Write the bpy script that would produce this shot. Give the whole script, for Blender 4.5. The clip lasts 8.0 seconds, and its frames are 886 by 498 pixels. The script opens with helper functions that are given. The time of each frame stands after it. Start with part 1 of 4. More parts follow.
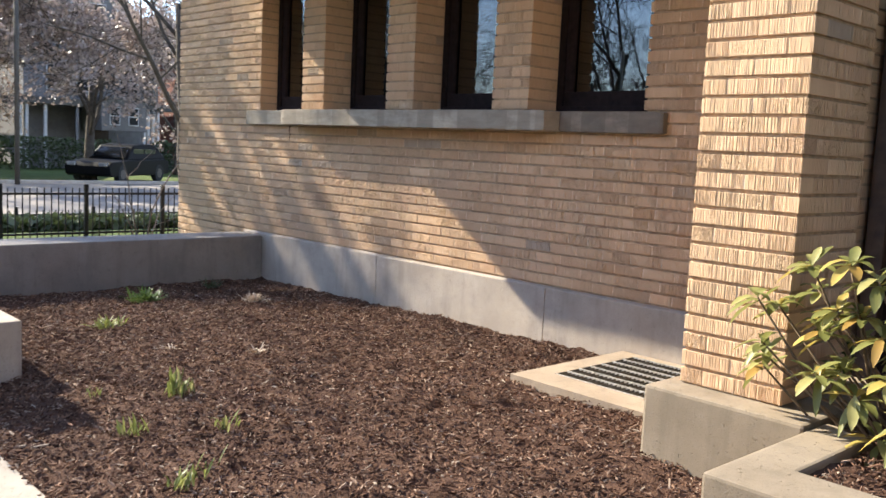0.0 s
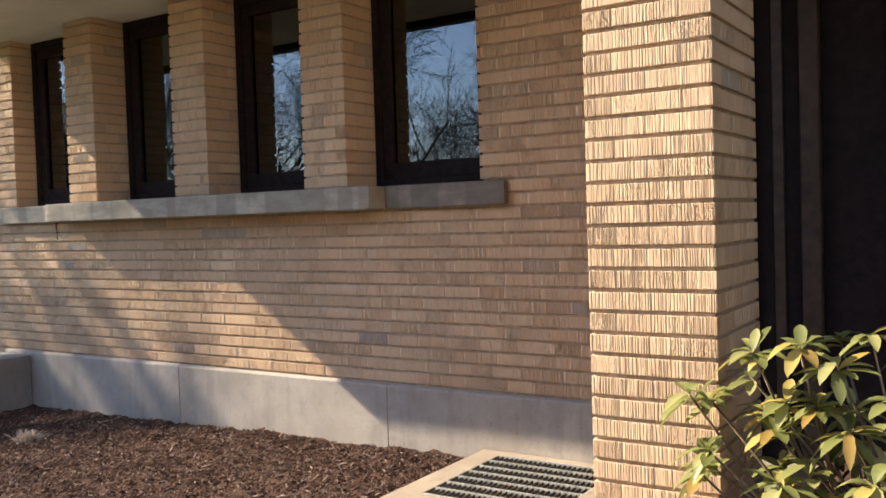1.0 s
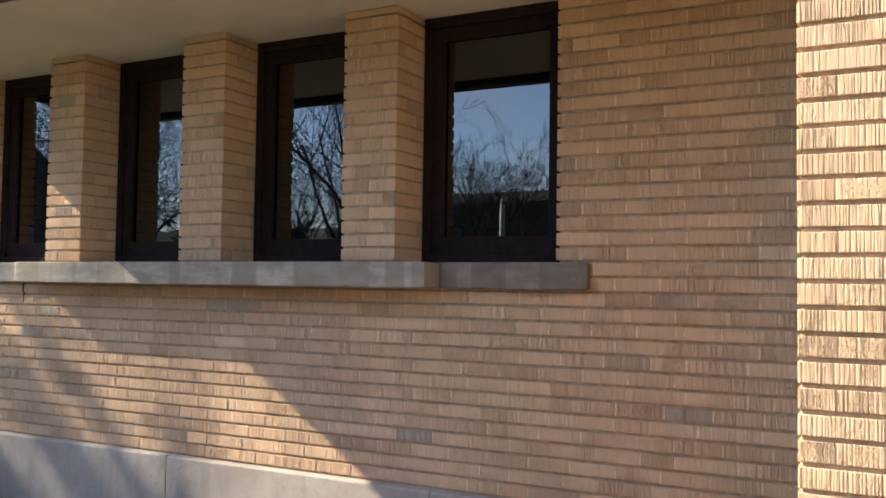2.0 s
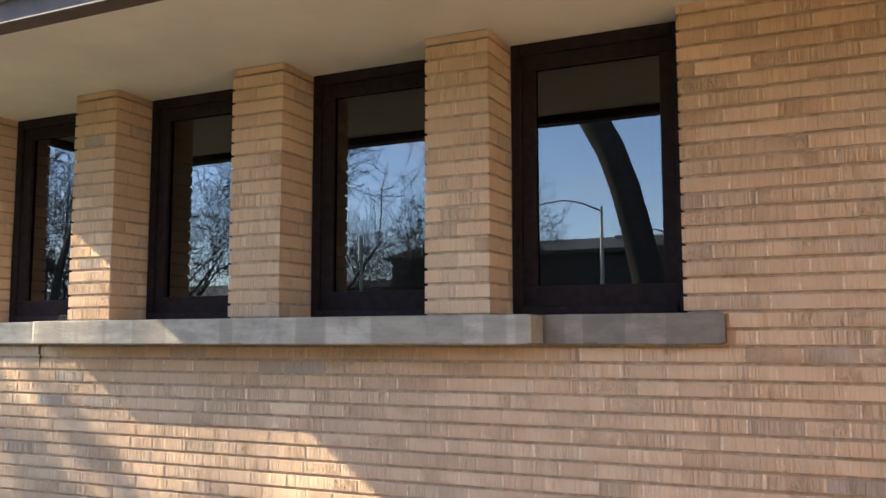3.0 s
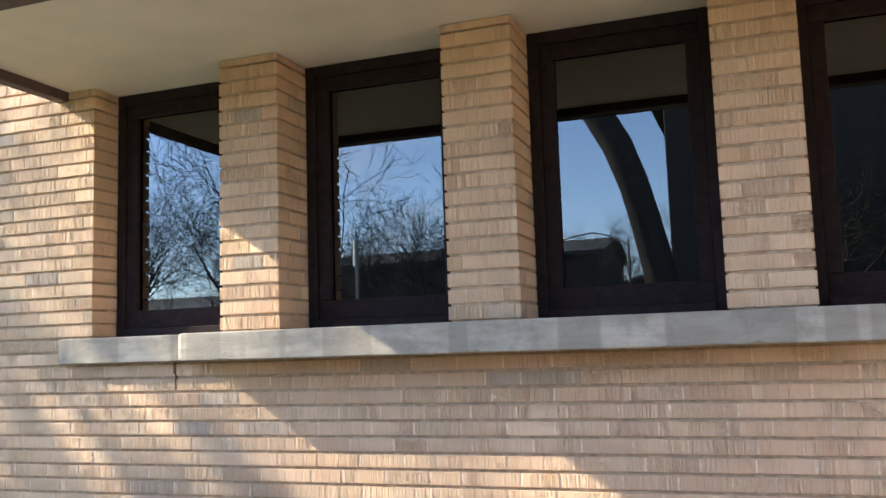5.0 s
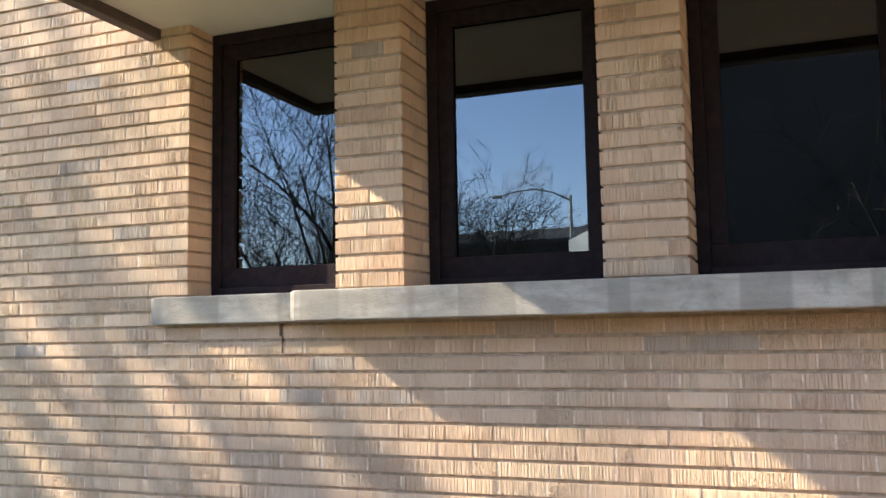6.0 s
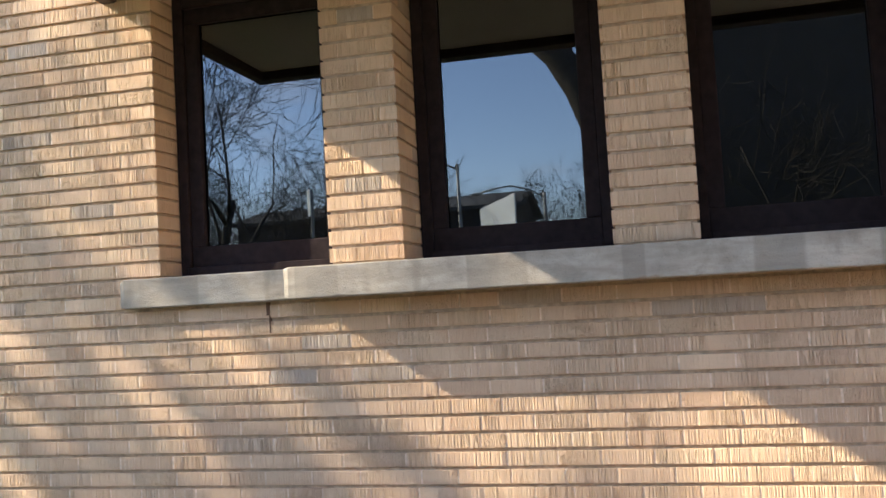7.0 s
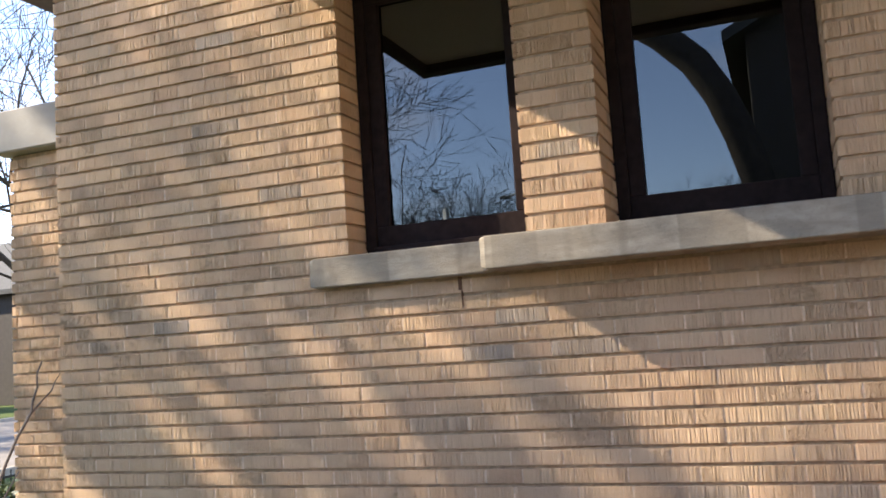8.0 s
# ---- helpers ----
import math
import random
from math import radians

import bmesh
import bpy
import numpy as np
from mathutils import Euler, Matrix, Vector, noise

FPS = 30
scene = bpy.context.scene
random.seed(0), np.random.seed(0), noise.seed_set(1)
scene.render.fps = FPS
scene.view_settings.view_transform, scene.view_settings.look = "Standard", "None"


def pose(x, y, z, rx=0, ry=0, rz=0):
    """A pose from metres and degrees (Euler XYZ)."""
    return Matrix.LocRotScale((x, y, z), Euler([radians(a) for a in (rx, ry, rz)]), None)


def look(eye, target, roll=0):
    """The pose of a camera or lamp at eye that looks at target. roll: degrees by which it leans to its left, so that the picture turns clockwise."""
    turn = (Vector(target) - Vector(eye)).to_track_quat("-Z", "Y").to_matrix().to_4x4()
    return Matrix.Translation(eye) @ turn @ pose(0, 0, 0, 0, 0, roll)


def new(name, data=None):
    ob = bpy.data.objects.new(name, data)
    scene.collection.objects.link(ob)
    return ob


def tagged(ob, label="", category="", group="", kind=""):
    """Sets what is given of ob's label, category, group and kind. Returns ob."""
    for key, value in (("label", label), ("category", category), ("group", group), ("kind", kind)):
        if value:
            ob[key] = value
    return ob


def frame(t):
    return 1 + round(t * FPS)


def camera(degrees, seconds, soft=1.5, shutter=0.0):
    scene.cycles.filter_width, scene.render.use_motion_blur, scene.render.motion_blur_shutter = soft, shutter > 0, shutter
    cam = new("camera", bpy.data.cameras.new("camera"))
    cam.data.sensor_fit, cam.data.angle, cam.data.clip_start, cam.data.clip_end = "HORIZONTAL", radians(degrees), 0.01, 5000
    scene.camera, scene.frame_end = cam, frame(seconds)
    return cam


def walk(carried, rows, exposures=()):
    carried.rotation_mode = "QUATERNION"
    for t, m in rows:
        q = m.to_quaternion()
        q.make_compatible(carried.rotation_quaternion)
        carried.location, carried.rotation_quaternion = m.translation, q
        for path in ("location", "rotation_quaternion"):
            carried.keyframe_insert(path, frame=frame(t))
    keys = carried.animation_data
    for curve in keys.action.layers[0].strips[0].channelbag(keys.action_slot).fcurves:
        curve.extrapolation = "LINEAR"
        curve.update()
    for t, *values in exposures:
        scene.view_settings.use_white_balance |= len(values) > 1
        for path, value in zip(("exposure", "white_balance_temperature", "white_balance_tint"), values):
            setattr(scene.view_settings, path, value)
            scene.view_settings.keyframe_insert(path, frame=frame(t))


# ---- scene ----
cam = camera(53.0, 8.0, 1.5, 0.15)
PATH = [
    (0, (0.068, -0.005, 1.314), (1.425, 1.447, 1.088), 2.7),
    (0.5, (0.263, 0.352, 1.362), (1.768, 1.653, 1.163), -0.6),
    (1, (0.449, 0.724, 1.39), (2.125, 1.812, 1.322), -1.8),
    (1.5, (0.484, 1.233, 1.427), (2.239, 2.192, 1.44), -0.4),
    (2, (0.597, 1.724, 1.468), (2.365, 2.653, 1.553), 0.8),
    (2.2, (0.675, 1.85, 1.426), (2.431, 2.794, 1.586), 1.4),
    (3.5, (0.812, 3.071, 1.505), (2.623, 3.897, 1.704), -1.0),
    (4, (0.803, 3.529, 1.48), (2.639, 4.302, 1.659), -2.0),
    (4.2, (0.81, 3.74, 1.501), (2.672, 4.452, 1.662), -2.7),
    (5.5, (1.01, 4.729, 1.445), (2.876, 5.409, 1.683), -1.4),
    (6, (1.131, 5.072, 1.39), (2.988, 5.789, 1.581), -1.0),
    (6.5, (1.103, 5.345, 1.371), (3.006, 5.941, 1.518), -2.4),
    (7, (1.06, 5.599, 1.418), (3.002, 6.064, 1.534), -3.2),
    (7.5, (1.063, 5.798, 1.305), (2.952, 6.401, 1.563), -2.1),
    (8, (1.125, 5.994, 1.171), (2.984, 6.704, 1.379), -3.9),
]
EXPOSURES = [(0.0, 2.04, 6710, 15.5), (1.0, 1.86, 6860, 16.0), (2.0, 1.97, 6760, 16.0), (3.5, 2.7, 6610, 14.5), (4.0, 2.64, 6510, 14.0),
             (5.5, 2.72, 6260, 13.0), (6.5, 2.45, 6600, 14.5), (7.0, 2.4, 6700, 15.5), (8.0, 2.04, 6950, 18.0)]
walk(cam, [(t, look(eye, target, roll)) for t, eye, target, roll in PATH], EXPOSURES)

# ---------------- light ----------------
SUN_TO = Vector((-0.445, 1.45, 1.0)).normalized()      # from the place towards the sun
world = bpy.data.worlds.new("sky")
scene.world = world
world.use_nodes = True
wn = world.node_tree
wn.nodes.clear()
sky = wn.nodes.new("ShaderNodeTexSky")
sky.sky_type = "NISHITA"
sky.sun_disc = False
sky.sun_elevation = math.asin(SUN_TO.z)
sky.sun_rotation = math.atan2(SUN_TO.x, SUN_TO.y)
sky.air_density, sky.dust_density, sky.ozone_density = 0.85, 0.1, 1.6
sky_bg = wn.nodes.new("ShaderNodeBackground")
sky_bg.inputs["Strength"].default_value = 0.142
sky_out = wn.nodes.new("ShaderNodeOutputWorld")
# thin drifting cloud, seen mostly as a mirror image in the windows
way = wn.nodes.new("ShaderNodeTexCoord")
cloud = wn.nodes.new("ShaderNodeTexNoise")
cloud.inputs["Scale"].default_value, cloud.inputs["Detail"].default_value, cloud.inputs["Roughness"].default_value = 3.2, 6.0, 0.6
squash = wn.nodes.new("ShaderNodeVectorMath")
squash.operation = "MULTIPLY"
squash.inputs[1].default_value = (1.0, 1.0, 2.6)
wn.links.new(way.outputs["Generated"], squash.inputs[0])
wn.links.new(squash.outputs[0], cloud.inputs["Vector"])
cover = wn.nodes.new("ShaderNodeValToRGB")
cover.color_ramp.elements[0].position, cover.color_ramp.elements[1].position = 0.53, 0.76
cover.color_ramp.elements[1].color = (0.75, 0.75, 0.75, 1)
wn.links.new(cloud.outputs["Fac"], cover.inputs[0])
veil = wn.nodes.new("ShaderNodeMix")
veil.data_type = "RGBA"
veil.inputs[7].default_value = (4.3, 4.4, 4.6, 1)
wn.links.new(cover.outputs[0], veil.inputs[0])
wn.links.new(sky.outputs[0], veil.inputs[6])
wn.links.new(veil.outputs[2], sky_bg.inputs[0])
wn.links.new(sky_bg.outputs[0], sky_out.inputs[0])

sun = new("sun", bpy.data.lights.new("sun", "SUN"))
sun.data.energy, sun.data.angle, sun.data.color = 3.65, radians(0.55), (1.0, 0.965, 0.79)
sun.matrix_world = look(SUN_TO * 40, (0, 0, 0))


# ---------------- materials ----------------
class Mat:
    """A small node-material builder."""

    def __init__(self, name, rough=0.8, metal=0.0, spec=0.3):
        self.m = bpy.data.materials.new(name)
        self.m.use_nodes = True
        self.t = self.m.node_tree
        self.b = self.t.nodes["Principled BSDF"]
        self.b.inputs["Roughness"].default_value = rough
        self.b.inputs["Metallic"].default_value = metal
        self.b.inputs["Specular IOR Level"].default_value = spec
        self.pos = self.node("ShaderNodeNewGeometry").outputs["Position"]

    def node(self, kind):
        return self.t.nodes.new(kind)

    def link(self, a, b):
        self.t.links.new(a, b)

    def stretch(self, sx, sy, sz, shift=None):
        n = self.node("ShaderNodeVectorMath")
        n.operation = "MULTIPLY"
        self.link(self.pos, n.inputs[0])
        n.inputs[1].default_value = (sx, sy, sz)
        if shift is None:
            return n.outputs[0]
        a = self.node("ShaderNodeVectorMath")
        a.operation = "MULTIPLY_ADD"
        self.link(shift, a.inputs[0])
        a.inputs[1].default_value = (37, 91, 53)
        self.link(n.outputs[0], a.inputs[2])
        return a.outputs[0]

    def noise(self, scale, detail=4.0, rough=0.55, vec=None, distort=0.0):
        n = self.node("ShaderNodeTexNoise")
        n.inputs["Scale"].default_value = scale
        n.inputs["Detail"].default_value = detail
        n.inputs["Roughness"].default_value = rough
        n.inputs["Distortion"].default_value = distort
        self.link(self.pos if vec is None else vec, n.inputs["Vector"])
        return n.outputs["Fac"]

    def ramp(self, fac, *stops):
        n = self.node("ShaderNodeValToRGB")
        e = n.color_ramp.elements
        while len(e) < len(stops):
            e.new(0.5)
        for k, (p, c) in enumerate(stops):
            e[k].position = p
            e[k].color = (*c, 1) if isinstance(c, tuple) else (c, c, c, 1)
        self.link(fac, n.inputs[0])
        return n.outputs[0]

    def mix(self, fac, a, b, blend="MIX"):
        n = self.node("ShaderNodeMix")
        n.data_type, n.blend_type = "RGBA", blend
        for sock, v in ((n.inputs[0], fac), (n.inputs[6], a), (n.inputs[7], b)):
            if isinstance(v, (int, float)):
                sock.default_value = v
            elif isinstance(v, tuple):
                sock.default_value = (*v, 1)
            else:
                self.link(v, sock)
        return n.outputs[2]

    def math(self, op, a, b=0.0):
        n = self.node("ShaderNodeMath")
        n.operation = op
        for sock, v in ((n.inputs[0], a), (n.inputs[1], b)):
            if isinstance(v, (int, float)):
                sock.default_value = v
            else:
                self.link(v, sock)
        return n.outputs[0]

    def random(self, island=False):
        if island:
            return self.node("ShaderNodeNewGeometry").outputs["Random Per Island"]
        return self.node("ShaderNodeObjectInfo").outputs["Random"]

    def colour(self, c):
        if isinstance(c, tuple):
            self.b.inputs["Base Color"].default_value = (*c, 1)
        else:
            self.link(c, self.b.inputs["Base Color"])
        return self

    def bump(self, height, distance, strength=1.0):
        n = self.node("ShaderNodeBump")
        n.inputs["Distance"].default_value = distance
        n.inputs["Strength"].default_value = strength
        self.link(height, n.inputs["Height"])
        self.link(n.outputs[0], self.b.inputs["Normal"])
        return self

    def roughness(self, v):
        self.link(v, self.b.inputs["Roughness"])
        return self


def brick_material(name, island):
    k = Mat(name, 0.84, spec=0.2)
    rnd = k.random(island)
    tone = k.ramp(rnd, (0.0, (0.66, 0.425, 0.26)), (0.2, (0.735, 0.488, 0.30)), (0.4, (0.69, 0.45, 0.278)),
                  (0.6, (0.76, 0.512, 0.314)), (0.8, (0.68, 0.432, 0.265)), (0.955, (0.66, 0.44, 0.28)), (0.985, (0.47, 0.36, 0.27)))
    grime = k.noise(1.3, 5, 0.6)
    c = k.mix(k.ramp(grime, (0.35, 0.0), (0.75, 0.35)), tone, (0.46, 0.33, 0.20))
    # combed grooves running up the face: coarse tears, fine wire marks, and a ragged bark face in places
    comb = k.noise(1.0, 1.5, 0.5, k.stretch(150, 150, 6, rnd), 0.15)
    wire = k.noise(1.0, 2, 0.5, k.stretch(290, 290, 8, rnd))
    bark = k.noise(1.0, 2.5, 0.55, k.stretch(185, 185, 60, rnd), 0.3)
    which = k.math("FRACT", k.math("MULTIPLY", rnd, 7.31))
    patch = k.noise(3.0, 2, 0.5, k.stretch(2.3, 2.3, 3.0, rnd))
    pick = k.ramp(k.math("ADD", k.math("MULTIPLY", which, 0.55), k.math("MULTIPLY", patch, 0.7)), (0.56, 0.0), (0.78, 1.0))
    tex = k.mix(0.2, k.mix(k.math("MULTIPLY", pick, 0.62), comb, bark), wire)
    # a few faces are nearly smooth, and the combing fades in and out along each course
    fade = k.ramp(k.noise(1.0, 2, 0.5, k.stretch(6, 6, 4, rnd)), (0.38, 0.22), (0.58, 1.0))
    smooth = k.math("MULTIPLY", fade, k.ramp(k.math("FRACT", k.math("MULTIPLY", rnd, 13.7)), (0.0, 1.0), (0.5, 0.95), (0.72, 0.4)))
    h = k.math("MULTIPLY", k.ramp(tex, (0.425, 0.0), (0.515, 1.0)), smooth)
    # the grooves are tinted a darker brown than the face
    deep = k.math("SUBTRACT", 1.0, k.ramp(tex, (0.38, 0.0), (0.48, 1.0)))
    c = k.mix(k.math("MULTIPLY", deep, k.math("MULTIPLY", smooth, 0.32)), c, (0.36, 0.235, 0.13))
    spots = k.noise(210, 2, 0.5)
    c = k.mix(k.ramp(spots, (0.66, 0.0), (0.78, 0.4)), c, (0.30, 0.19, 0.10))
    k.colour(c)
    fine = k.math("ADD", h, k.math("MULTIPLY", spots, 0.12))
    k.bump(fine, 0.0085, 1.0)
    return k.m


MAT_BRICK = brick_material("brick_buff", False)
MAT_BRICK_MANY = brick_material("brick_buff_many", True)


def plain(name, c, rough=0.7, metal=0.0, scale=12.0, amount=0.35, bump=0.0015, spec=0.3):
    """A paint, wood or metal with two scales of variation and a fine relief."""
    k = Mat(name, rough, metal, spec)
    a = k.noise(scale, 5, 0.6)
    b = k.noise(scale * 9, 3, 0.6)
    dark = tuple(v * (1 - amount) for v in c)
    lite = tuple(min(1.0, v * (1 + amount * 0.6)) for v in c)
    col = k.mix(k.ramp(a, (0.3, 0.0), (0.7, 1.0)), dark, lite)
    col = k.mix(k.math("MULTIPLY", b, 0.3), col, c)
    k.colour(col)
    k.bump(b, bump, 0.7)
    return k.m


MAT_MORTAR = plain("mortar", (0.51, 0.352, 0.225), 0.95, scale=30, bump=0.003)
MAT_HEAD = plain("head_joint", (0.80, 0.58, 0.39), 0.95, scale=30, bump=0.002)


def concrete_material(name, base, warm):
    k = Mat(name, 0.86, spec=0.25)
    big = k.noise(2.2, 5, 0.62)
    mid = k.noise(14, 4, 0.6)
    fine = k.noise(160, 3, 0.6)
    c = k.mix(k.ramp(big, (0.35, 0.0), (0.68, 1.0)), base, warm)
    c = k.mix(k.ramp(mid, (0.55, 0.0), (0.8, 0.35)), c, tuple(v * 0.62 for v in base))
    c = k.mix(k.ramp(fine, (0.56, 0.0), (0.70, 0.45)), c, tuple(v * 0.5 for v in base))
    pits = k.ramp(k.noise(60, 4, 0.7), (0.29, 0.0), (0.37, 1.0))
    # rain marks run down the face, over a few dull patches
    runs = k.noise(1.0, 4, 0.65, k.stretch(7, 7, 1.1))
    c = k.mix(k.ramp(runs, (0.50, 0.0), (0.72, 0.42)), c, tuple(v * 0.6 for v in base))
    k.colour(k.mix(k.math("SUBTRACT", 1.0, pits), c, tuple(v * 0.7 for v in base)))
    k.bump(k.math("ADD", k.math("MULTIPLY", fine, 0.3), k.math("ADD", pits, k.math("MULTIPLY", mid, 0.5))), 0.0045, 0.9)
    return k.m


MAT_CONCRETE = concrete_material("concrete_grey", (0.365, 0.305, 0.25), (0.48, 0.408, 0.338))
MAT_CONCRETE_WARM = concrete_material("concrete_warm", (0.31, 0.238, 0.172), (0.40, 0.312, 0.228))
# darker copy for the planter wall: its face's shade is put into the colour
MAT_CONCRETE_SHADED = concrete_material("concrete_shaded", (0.23, 0.205, 0.182), (0.32, 0.285, 0.252))
MAT_CONCRETE_MID = concrete_material("concrete_mid", (0.225, 0.178, 0.128), (0.30, 0.242, 0.178))


def sill_material(name, pale, dull, dirt):
    """Limestone with bedding, square-edged cleaned and uncleaned lengths, and soot."""
    k = Mat(name, 0.85, spec=0.2)
    along = k.noise(1.0, 4, 0.62, k.stretch(9, 3.6, 18))
    blocks = k.noise(1.0, 0, 0.5, k.stretch(0.1, 5.5, 0.1))
    blotch = k.noise(7.0, 5, 0.7, None, 0.4)
    fine = k.noise(120, 3, 0.6)
    c = k.mix(k.ramp(along, (0.35, 0.0), (0.7, 1.0)), dull, pale)
    c = k.mix(k.ramp(blocks, (0.49, 0.0), (0.51, 0.5)), c, dirt)
    c = k.mix(k.ramp(blotch, (0.48, 0.0), (0.66, 0.55)), c, dirt)
    c = k.mix(k.ramp(fine, (0.60, 0.0), (0.74, 0.45)), c, tuple(v * 0.8 for v in dirt))
    k.colour(c)
    k.bump(k.math("ADD", fine, k.math("ADD", along, blotch)), 0.003, 0.8)
    return k.m


MAT_SILL = sill_material("limestone_sill", (0.50, 0.425, 0.33), (0.33, 0.275, 0.212), (0.225, 0.188, 0.146))
MAT_SILL_DARK = sill_material("limestone_sill_sooty", (0.31, 0.26, 0.205), (0.22, 0.183, 0.143), (0.15, 0.125, 0.10))
MAT_FRAME = plain("dark_brown_frame", (0.024, 0.015, 0.0145), 0.75, scale=20, amount=0.4, bump=0.0006, spec=0.12)
MAT_ROOM = plain("dim_room", (0.10, 0.09, 0.085), 0.9, scale=3)
MAT_DOOR = plain("dark_oak_door", (0.06, 0.035, 0.023), 0.5, scale=14, amount=0.5, bump=0.001)
MAT_SOFFIT = plain("soffit_plaster", (0.68, 0.62, 0.52), 0.9, scale=1.4, amount=0.14, bump=0.0012)
MAT_TRIM = plain("dark_trim", (0.095, 0.065, 0.055), 0.6, scale=10)
MAT_FASCIA = plain("pale_fascia", (0.36, 0.325, 0.285), 0.75, scale=4, amount=0.15)
MAT_IRON = plain("black_iron", (0.012, 0.012, 0.013), 0.5, metal=0.0, scale=30)
MAT_STEEL = plain("galvanised_steel", (0.46, 0.43, 0.38), 0.6, metal=0.3, scale=40, amount=0.5)
MAT_RUST = plain("dull_steel", (0.10, 0.085, 0.07), 0.7, metal=0.2, scale=40, amount=0.5)
# near-black: the shade down in the well is put into the colour
MAT_PIT = plain("pit_shade", (0.03, 0.028, 0.025), 0.95, scale=10)


def glass_material():
    k = Mat("window_glass", 0.0)
    t = k.t
    gloss = k.node("ShaderNodeBsdfGlossy")
    gloss.inputs["Roughness"].default_value = 0.0
    gloss.inputs["Color"].default_value = (0.87, 0.95, 1.0, 1)
    clear = k.node("ShaderNodeBsdfTransparent")
    clear.inputs["Color"].default_value = (0.15, 0.15, 0.147, 1)
    fres = k.node("ShaderNodeFresnel")
    fres.inputs["IOR"].default_value = 1.52
    fac = k.math("ADD", k.math("MULTIPLY", fres.outputs[0], 1.6), 0.022)
    ms = k.node("ShaderNodeMixShader")
    t.links.new(fac, ms.inputs[0])
    t.links.new(clear.outputs[0], ms.inputs[1])
    t.links.new(gloss.outputs[0], ms.inputs[2])
    t.links.new(ms.outputs[0], t.nodes["Material Output"].inputs["Surface"])
    return k.m


MAT_GLASS = glass_material()


def mulch_material(island):
    k = Mat("mulch_chips" if island else "mulch_soil", 0.92, spec=0.15)
    if island:
        c = k.ramp(k.random(True), (0.0, (0.035, 0.018, 0.012)), (0.28, (0.13, 0.067, 0.044)), (0.58, (0.25, 0.138, 0.09)),
                   (0.8, (0.34, 0.205, 0.14)), (0.93, (0.48, 0.34, 0.25)), (1.0, (0.65, 0.52, 0.40)))
        fib = k.noise(220, 3, 0.6)
        c = k.mix(k.math("MULTIPLY", fib, 0.55), c, (0.03, 0.015, 0.01))
        # damp, freshly turned patches stay darker than the dry bark
        c = k.mix(k.ramp(k.noise(3.2, 4, 0.65), (0.36, 0.42), (0.60, 0.0)), c, (0.045, 0.021, 0.013))
        k.colour(c)
        k.bump(fib, 0.002)
    else:
        a = k.noise(6, 5, 0.65)
        b = k.noise(60, 4, 0.7)
        c = k.mix(k.ramp(a, (0.3, 0.0), (0.7, 1.0)), (0.06, 0.032, 0.022), (0.105, 0.056, 0.037))
        c = k.mix(k.ramp(b, (0.5, 0.0), (0.72, 0.8)), c, (0.17, 0.09, 0.058))
        k.colour(c)
        k.bump(b, 0.02)
    return k.m


MAT_SOIL = mulch_material(False)
MAT_CHIP = mulch_material(True)


def leaf_material(name, a, b, c, back=0.35):
    k = Mat(name, 0.42, spec=0.4)
    rnd = k.random(True)
    col = k.ramp(rnd, (0.0, a), (0.55, b), (0.9, c))
    col = k.mix(k.math("MULTIPLY", k.noise(45, 3), 0.5), col, tuple(v * 0.55 for v in a))
    k.colour(col)
    t = k.t
    tr = k.node("ShaderNodeBsdfTranslucent")
    t.links.new(col, tr.inputs[0])
    ms = k.node("ShaderNodeMixShader")
    ms.inputs[0].default_value = back
    t.links.new(k.b.outputs[0], ms.inputs[1])
    t.links.new(tr.outputs[0], ms.inputs[2])
    t.links.new(ms.outputs[0], t.nodes["Material Output"].inputs["Surface"])
    return k.m


MAT_RHODO = leaf_material("shrub_leaf", (0.15, 0.16, 0.045), (0.29, 0.285, 0.09), (0.50, 0.45, 0.17))
MAT_RHODO_OLD = leaf_material("shrub_leaf_yellow", (0.50, 0.36, 0.08), (0.55, 0.42, 0.12), (0.42, 0.25, 0.07))
MAT_SPROUT = leaf_material("sprout_leaf", (0.17, 0.20, 0.05), (0.27, 0.30, 0.09), (0.42, 0.40, 0.17))
MAT_GRASSY = leaf_material("grass_blade", (0.07, 0.12, 0.025), (0.11, 0.18, 0.035), (0.16, 0.22, 0.06))
MAT_HEDGE = leaf_material("hedge_leaf", (0.05, 0.07, 0.028), (0.075, 0.10, 0.04), (0.10, 0.13, 0.055), 0.2)
MAT_BUD = leaf_material("tree_bud", (0.33, 0.25, 0.21), (0.45, 0.35, 0.30), (0.55, 0.45, 0.40), 0.3)
MAT_STRAW = plain("dead_straw", (0.58, 0.47, 0.36), 0.9, scale=60)
MAT_BARK = plain("tree_bark", (0.075, 0.06, 0.048), 0.95, scale=9, amount=0.5, bump=0.02)
MAT_PALE_STEM = plain("pale_stem", (0.22, 0.17, 0.14), 0.85, scale=40, amount=0.4)
MAT_STEM = plain("shrub_stem", (0.16, 0.11, 0.07), 0.85, scale=40, amount=0.4)


def ground_material():
    k = Mat("lawn", 0.95, spec=0.1)
    a = k.noise(0.35, 5, 0.6)
    b = k.noise(9, 5, 0.7)
    c = k.mix(k.ramp(a, (0.35, 0.0), (0.65, 1.0)), (0.055, 0.095, 0.025), (0.095, 0.125, 0.04))
    c = k.mix(k.ramp(b, (0.45, 0.0), (0.75, 0.7)), c, (0.12, 0.10, 0.055))
    k.colour(c)
    k.bump(b, 0.04)
    return k.m


